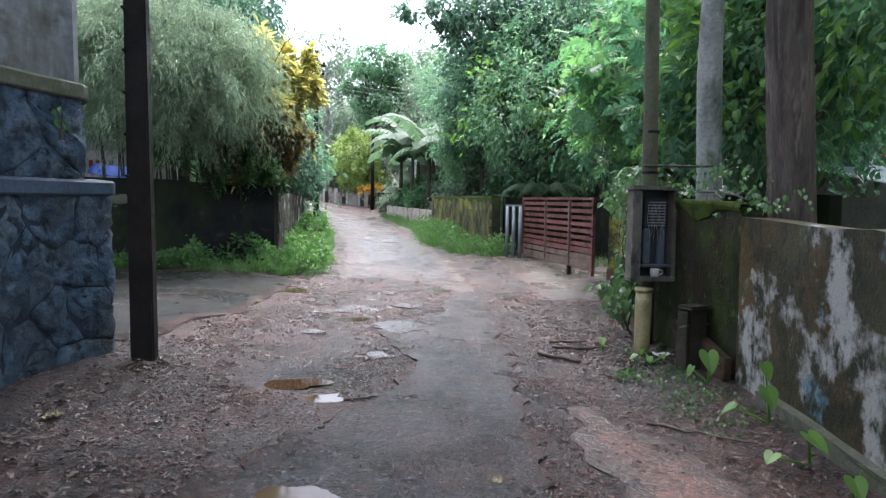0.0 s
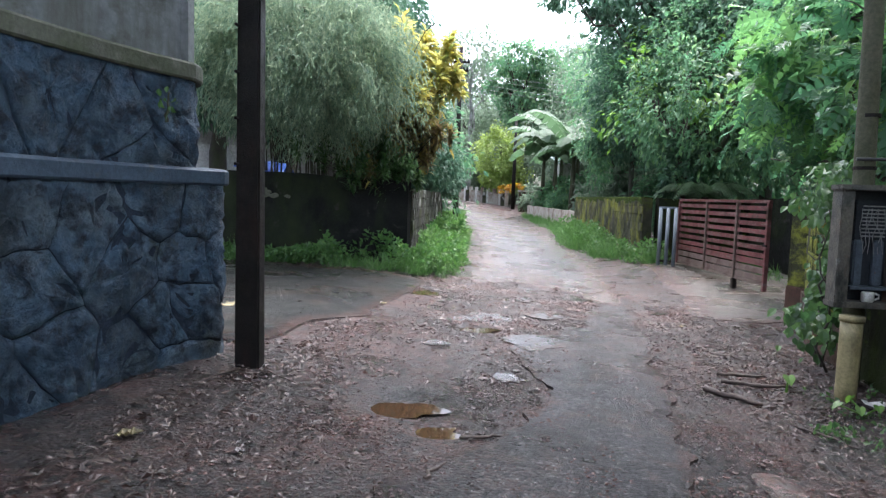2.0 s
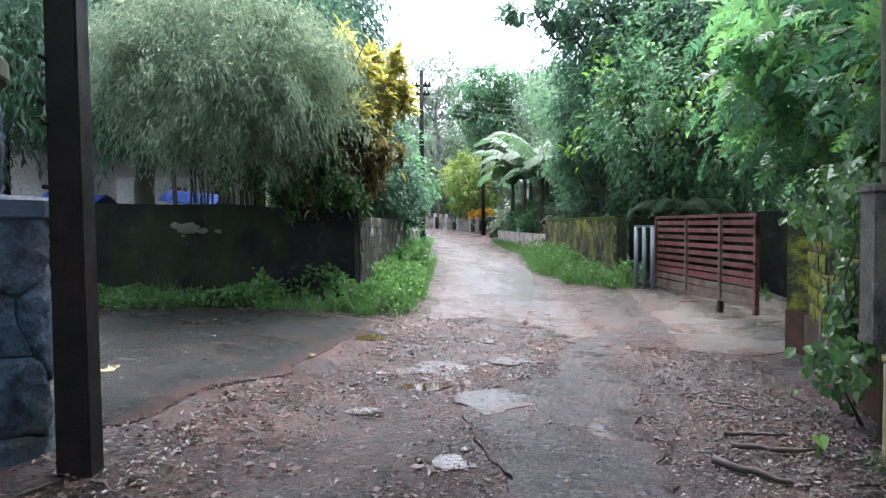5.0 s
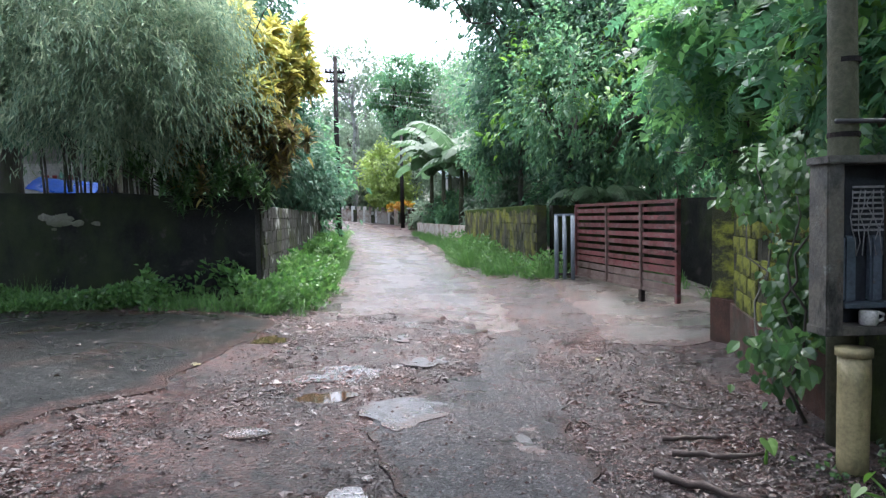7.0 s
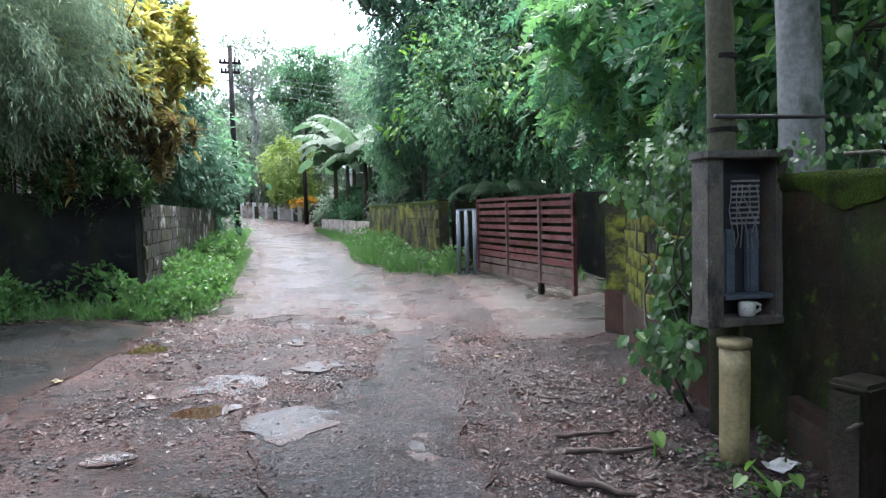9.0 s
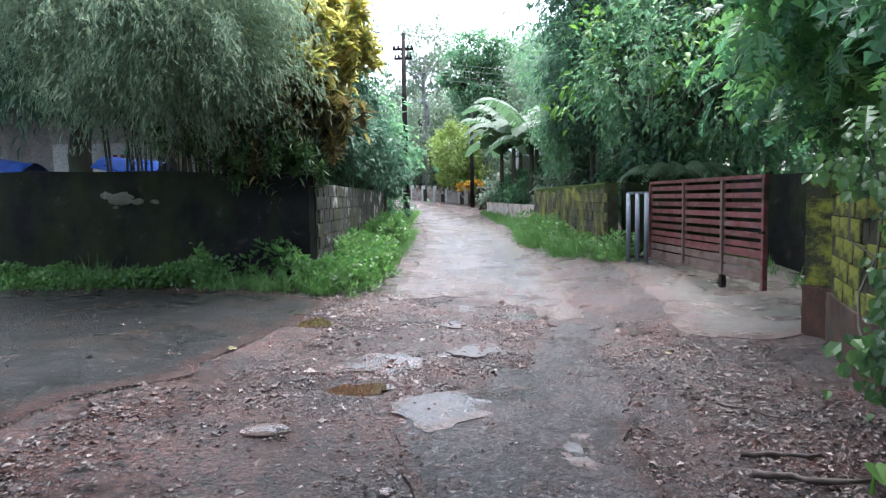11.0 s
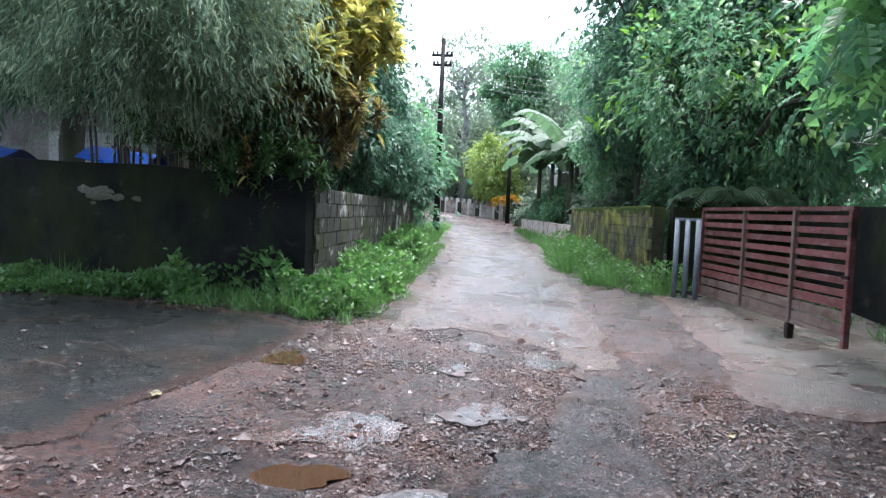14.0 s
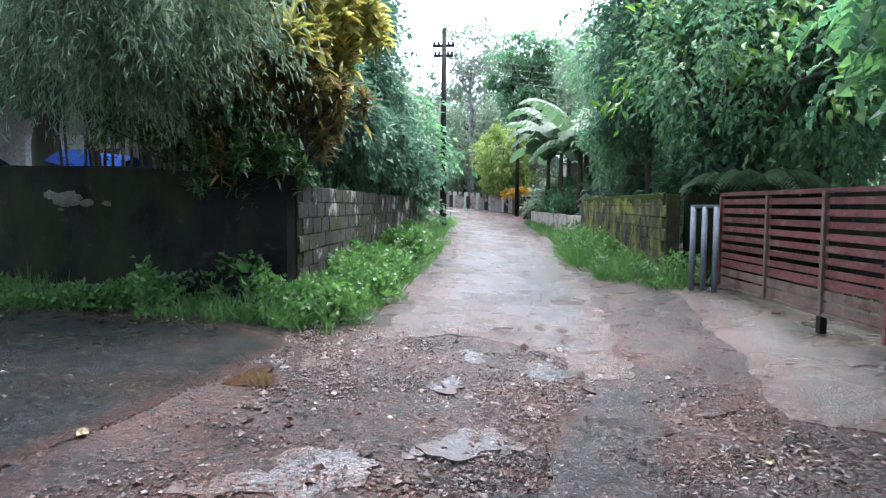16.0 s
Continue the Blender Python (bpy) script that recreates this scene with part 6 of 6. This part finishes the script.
taro(2.72, 5.75, [(-0.05, -0.05, 0.34, 0.24), (0.12, 0.1, 0.22, 0.15), (-0.12, 0.1, 0.16, 0.13)], 1)
taro(2.6, 4.8, [(-0.03, 0.0, 0.3, 0.2), (0.03, 0.12, 0.48, 0.16), (-0.25, 0.1, 0.14, 0.15)], 2)
taro(2.4, 4.15, [(-0.06, -0.05, 0.26, 0.2), (-0.3, -0.02, 0.12, 0.14)], 3)
taro(2.3, 3.7, [(-0.02, -0.02, 0.16, 0.17), (0.1, 0.05, 0.2, 0.12)], 4)
taro(2.35, 7.2, [(0.0, -0.02, 0.17, 0.14)], 5)
taro(2.62, 6.55, [(-0.1, -0.1, 0.1, 0.1), (0.05, -0.1, 0.12, 0.1), (-0.2, 0.02, 0.1, 0.1), (-0.05, 0.12, 0.13, 0.1)], 6)


# ---- litter, gravel, sticks ----
def scatter(name, label, cat, spots, count, size, mat, seed, kind="leaf", lift=0.004):
    gen = np.random.default_rng(seed)
    w = np.array([s[4] * (s[1] - s[0]) * (s[3] - s[2]) for s in spots])
    share = (w / w.sum() * count).astype(int)
    p = np.vstack([np.stack([s[0] + (s[1] - s[0]) * gen.random(n), s[2] + (s[3] - s[2]) * gen.random(n)], 1) for s, n in zip(spots, share)])
    p = p[fbm(p[:, 0] * 1.7, p[:, 1] * 1.7, seed) + 0.25 * gen.normal(size=len(p)) > 0.45]
    for qx, qy, rx, ry in POOLS:
        p = p[((p[:, 0] - qx) / rx) ** 2 + ((p[:, 1] - qy) / ry) ** 2 > 1.6]
    n = len(p)
    z = np.maximum(ground_z(p[:, 0], p[:, 1]), lie(p[:, 0], p[:, 1])) + lift
    base = np.stack([p[:, 0], p[:, 1], z], 1)
    if kind == "leaf":
        d = gen.normal(size=(n, 3)) * [1, 1, 0.15]
        up = np.array([0, 0, 1.0]) + gen.normal(size=(n, 3)) * 0.35
        s = size * (0.4 + 0.9 * gen.random(n))
        v, f = leaves(base + [0, 0, 0.008], d, up, s, s * (0.35 + 0.25 * gen.random(n)), T_OVAL1)
    else:
        dirs = np.array([(1, 0, 0), (0, 1, 0), (-1, 0, 0), (0, -1, 0), (0.1, 0, 1), (0, 0, -1), (0.6, 0.6, 0.55), (-0.6, 0.5, 0.6)], float)
        fs = np.array([(0, 6, 4), (0, 1, 6), (1, 4, 6), (1, 7, 4), (1, 2, 7), (2, 4, 7), (2, 3, 4), (3, 0, 4), (1, 0, 5), (2, 1, 5), (3, 2, 5), (0, 3, 5)])
        s = size * (0.25 + 0.9 * gen.random(n) ** 2.2)
        a = gen.random(n) * 6.28
        ca, sa = np.cos(a)[:, None], np.sin(a)[:, None]
        q = dirs[None] * (1 + 0.3 * gen.normal(size=(n, 8, 1))) * s[:, None, None] * np.stack([np.ones(n), 0.6 + 0.4 * gen.random(n), 0.35 + 0.3 * gen.random(n)], 1)[:, None]
        v = np.stack([q[..., 0] * ca - q[..., 1] * sa, q[..., 0] * sa + q[..., 1] * ca, q[..., 2]], -1) + base[:, None]
        v, f = v.reshape(-1, 3), (fs[None] + (np.arange(n) * 8)[:, None, None]).reshape(-1, 3)
    tagged(part(name, mesh_np(name, v, f, mat), None), label, cat, kind="stuff")


scatter("leaf_litter", "brown fallen leaves along the right-hand walls", "leaf litter", [(1.7, 2.95, 3.0, 7.5, 1.0), (2.0, 3.3, 6.3, 10.3, 1.8), (0.9, 2.0, 3.0, 8.0, 0.12)], 6500, 0.05, M["lf_dead"], 701)
scatter("leaf_litter", "wet fallen leaves along the stone wall", "leaf litter", [(-2.4, -1.7, 2.0, 7.2, 1.0), (-1.9, -1.2, 2.5, 8.5, 0.4), (-4.5, -1.5, 7.2, 12.3, 0.07)], 4200, 0.052, M["lf_dead"], 702, lift=0.006)
scatter("leaf_litter", "dead leaves along the grass edge", "leaf litter", [(-5.5, -1.0, 12.2, 12.9, 1.0), (2.6, 3.6, 10.0, 10.7, 0.6)], 700, 0.07, M["lf_dead"], 703, lift=0.012)
scatter("gravel", "loose wet gravel in the broken road", "gravel", [(-1.3, 1.5, 8.0, 12.9, 1.0), (-1.9, 0.2, 4.0, 8.5, 0.55), (1.2, 3.0, 6.5, 11.5, 0.6), (1.9, 3.2, 11, 16, 0.25), (-0.3, 1.8, 3.0, 10.0, 0.35)], 62000, 0.0165, M["pebble"], 704, "stone", 0.002)
scatter("gravel", "larger broken stones in the lane", "gravel", [(-1.2, 1.6, 8.2, 12.9, 1.0), (-1.9, -0.2, 4.5, 8.5, 0.5), (1.5, 2.9, 7.5, 12.0, 0.6)], 2400, 0.04, M["pebble"], 705, "stone", 0.0)
scatter("gravel", "small crumbs of stone on the asphalt", "gravel", [(-1.4, 1.0, 2.2, 5.5, 1.0), (0.0, 1.7, 5.5, 9.0, 1.0), (0.6, 2.0, 8.8, 11.6, 2.5), (-0.2, 2.2, 13, 17, 0.3)], 26000, 0.014, M["pebble"], 706, "stone", 0.014)

STICKS = [((1.94, 7.69), (2.35, 7.62), 0.02), ((1.88, 7.43), (2.4, 7.27), 0.022), ((1.62, 7.12), (1.95, 6.75), 0.028), ((-0.45, 5.35), (-0.15, 5.5), 0.012), ((-0.62, 4.75), (-0.52, 4.98), 0.014), ((1.75, 5.0), (2.3, 4.5), 0.012),
          ((2.0, 6.3), (2.2, 5.9), 0.012), ((-2.1, 6.2), (-2.25, 5.75), 0.008), ((-1.95, 6.2), (-1.6, 6.0), 0.008), ((-3.4, 9.0), (-3.0, 9.1), 0.012), ((-2.6, 9.9), (-2.3, 9.8), 0.01), ((2.2, 8.6), (2.5, 8.2), 0.01)]
for k, (a, b, r) in enumerate(STICKS):
    gen = np.random.default_rng(720 + k)
    line = limb_line((*a, 0), (*b, 0), gen, 7, 0.18)
    line[:, 2] = np.maximum(ground_z(line[:, 0], line[:, 1]), lie(line[:, 0], line[:, 1])) + r * 0.8 + 0.004
    v, f = tube(line, np.linspace(r, r * 0.5, 7), 7, 0.12, k)
    tagged(part("stick", mesh_np("stick", v, f, M["twig"], True), None), "dark wet fallen stick on the ground", "stick", "fallen sticks")


def scrap(x, y, w, label, cat, mat, seed):
    """A crumpled scrap lying on the ground."""
    gen = np.random.default_rng(seed)
    bm = bmesh.new()
    bmesh.ops.create_grid(bm, x_segments=5, y_segments=4, size=w / 2)
    for v_ in bm.verts:
        v_.co = Vector((v_.co.x, v_.co.y * 0.6, 0.012 + abs(gen.normal()) * 0.012))
    got = bmesh.ops.extrude_face_region(bm, geom=bm.faces[:])
    for e in got["geom"]:
        if isinstance(e, bmesh.types.BMVert):
            e.co.z += 0.004
    bmesh.ops.recalc_face_normals(bm, faces=bm.faces)
    ob = part("scrap", bm, mat)
    ob.matrix_basis = pose(x, y, float(max(ground_z(x, y), lie(x, y))), 0, 0, gen.random() * 180)
    tagged(ob, label, cat)


scrap(2.82, 6.72, 0.2, "crumpled white paper scrap by the pipe", "litter", M["white"], 1)
scrap(2.36, 10.0, 0.07, "small yellow-brown leaf scrap on gravel", "litter", M["pvc"], 2)
scrap(-2.2, 4.85, 0.12, "curled yellow fallen leaf by the stone wall", "litter", M["pvc"], 3)
scrap(-3.1, 8.6, 0.2, "orange fallen leaf on the concrete", "litter", M["pvc"], 4)
scrap(-1.5, 9.5, 0.1, "tan fallen leaf at the concrete edge", "litter", M["pvc"], 5)
scrap(0.35, 4.0, 0.08, "pale yellow leaf on the asphalt", "litter", M["pvc"], 6)

# bare patch on the black wall, and what stands behind that wall
bm = bmesh.new()
lich = np.random.default_rng(77)
for _ in range(26):
    cx, cz, r = lich.normal() * 0.14, lich.normal() * 0.07, 0.02 + 0.05 * lich.random()
    got = bmesh.ops.create_icosphere(bm, subdivisions=2, radius=1)["verts"]
    for v_ in got:
        k = 1 + 0.7 * noise.noise(v_.co * 2.5 + Vector((cx * 30, 0, cz * 30)))
        v_.co = Vector((cx + v_.co.x * r * 1.5 * k, v_.co.y * 0.012, cz + v_.co.z * r * 0.8 * k))
ob = part("lichen_patch", bm, M["sill"])
ob.matrix_basis = pose(-4.45, 13.76, 1.55)
tagged(ob, "pale lichen and bare plaster patch on the wall", "lichen", kind="stuff")


def store():
    ob = thing("shed", "grey pillared shed behind the wall with a pale board", "shed", (-5.6, 16.6, 0.3))
    part("pillar", box_bm(0.55, 0.95, -0.2, 0.2, -0.2, 3.4, 0.03), M["greywall"], ob)
    part("pillar", box_bm(-4.2, -3.9, -0.2, 0.2, -0.2, 3.4, 0.03), M["greywall"], ob)
    part("back_wall", box_bm(-5.5, 1.2, 1.6, 1.8, -0.2, 3.3, 0.02), M["housewall"], ob)
    part("roof", box_bm(-5.8, 1.5, -0.5, 2.0, 3.4, 3.5, 0.02), M["sheet"], ob)
    board = part("sign_board", box_bm(-1.5, 0.3, -0.06, -0.02, 1.75, 2.35, 0.006), M["white"], ob, "white board with faded red marks")
    for k in range(4):
        part("mark", box_bm(-0.35 + 0.14 * k, -0.27 + 0.14 * k, -0.072, -0.058, 1.95, 2.13, 0.003), M["redmark"], board)


store()


def tarp(x0, x1, y, z, seed):
    v, f = sheet("tarp", np.linspace(x0, x1, 26), np.linspace(y - 0.5, y + 0.5, 12), lambda a, b: z - 0.5 * np.abs(b - y) ** 1.2 - 0.12 * ((a - x0) / (x1 - x0)) + 0.05 * (fbm(a * 4, b * 4, seed) - 0.5))
    v2 = v - [0, 0, 0.012]
    n = len(v)
    f2 = np.vstack([f, f[:, ::-1] + n])
    ob = thing("tarpaulin", "crumpled bright blue plastic tarpaulin over stored goods", "tarpaulin", ((x0 + x1) / 2, y, z - 0.5))
    inv = Matrix.Translation((-(x0 + x1) / 2, -y, 0.5 - z))
    o = part("cloth", mesh_np("tarp", np.vstack([v, v2]), f2, M["tarp"], True), None, ob)
    o.matrix_parent_inverse = inv
    o = part("stack", box_bm(x0 + 0.1, x1 - 0.1, y - 0.4, y + 0.4, 0.1, z - 0.36, 0.03), M["boxdark"], ob)
    o.matrix_parent_inverse = inv


tarp(-5.3, -4.3, 15.0, 2.3, 1)
tarp(-7.6, -6.6, 15.2, 2.35, 2)


# ---- roofs and houses beyond ----
def corrugated(x0, x1, y0, y1, z0, z1, mat):
    """A sloping sheet with waves, of real thickness."""
    xs_ = np.linspace(x0, x1, int((x1 - x0) / 0.035))
    v, f = sheet("roof", xs_, np.linspace(y0, y1, 3), lambda a, b: z0 + (z1 - z0) * (b - y0) / (y1 - y0) + 0.02 * np.sin(a * 2 * np.pi / 0.14))
    n = len(v)
    return mesh_np("roof", np.vstack([v, v - [0, 0, 0.01]]), np.vstack([f, f[:, ::-1] + n]), mat, True)


def hut(x, y, w, d, h, roof, label, turn=0):
    ob = thing("hut", label, "hut", (x, y, float(lie(x, y))), turn)
    for a, b in ((-w / 2, -w / 2 + 0.15), (w / 2 - 0.15, w / 2)):
        part("wall", box_bm(a, b, -d / 2, d / 2, -0.2, h, 0.01), M["housewall"], ob)
    part("wall", box_bm(-w / 2 + 0.15, w / 2 - 0.15, d / 2 - 0.15, d / 2, -0.2, h, 0.01), M["housewall"], ob)
    part("wall", box_bm(-w / 2 + 0.15, w / 2 - 0.15, -d / 2, -d / 2 + 0.15, -0.2, h, 0.01), M["housewall"], ob)
    part("roof", corrugated(-w / 2 - 0.4, w / 2 + 0.4, -d / 2 - 0.4, d / 2 + 0.3, h - 0.1, h + 0.7, roof), None, ob)
    win = part("window", box_bm(-0.5, 0.5, -d / 2 - 0.03, -d / 2 - 0.003, 1.0, 1.9, 0.01), M["white"], ob)
    for a in (-0.44, 0.03):
        part("pane", box_bm(a, a + 0.41, -d / 2 - 0.045, -d / 2 - 0.032, 1.06, 1.84, 0.004), M["glass"], win)


hut(10.0, 10.4, 4, 3, 1.75, M["sheet"], "small hut with a pale corrugated metal roof", 20)
hut(15.0, 17.0, 6, 4, 2.6, M["redroof"], "house with a red painted roof among trees", 20)
hut(7.6, 44.5, 5, 4, 3.2, M["sheet"], "pale house with a metal roof among bananas", 0)

# ---- the far bend of the lane ----
pr = thing("gate_pier", "red-brown plastered pier at the far bend", "gate pier", (3.1, 45.2, 0.55))
part("shaft", box_bm(-0.45, 0.45, -0.3, 0.3, -0.2, 1.5, 0.03), M["redbrick"], pr)
part("cap", box_bm(-0.52, 0.52, -0.36, 0.36, 1.5, 1.6, 0.03), M["lowwall"], pr)
fence = thing("picket_wall", "white and grey panelled low wall at the far bend", "fence", (0.0, 0.0, 0.0))
for k in range(13):
    a = k / 12
    x, y = 2.0 - 5.2 * a, 48.5 + 6.5 * a
    z = float(lie(x, y))
    part("post", box_bm(x - 0.13, x + 0.13, y - 0.1, y + 0.1, z - 0.1, z + 1.15, 0.02), M["white" if k % 2 else "lowwall"], fence)
    if k < 12:
        part("panel", box_bm(x - 0.42, x - 0.14, y + 0.05, y + 0.35, z - 0.1, z + 0.9, 0.02), M["lowwall" if k % 3 else "greywall"], fence)
tree("flowering_bush", "orange-yellow flowering bush at the far bend", (2.4, 48.6), (2.4, 48.6, 1.8), 0.05, [(2.5, 47.9, 2.3, 0.6, 0.5, 0.35), (1.6, 48.6, 2.2, 0.4, 0.4, 0.25)], 800, 0.16, 0.5, T_OVAL1, M["lf_orange"], M["darkbark"], 610, "bush")
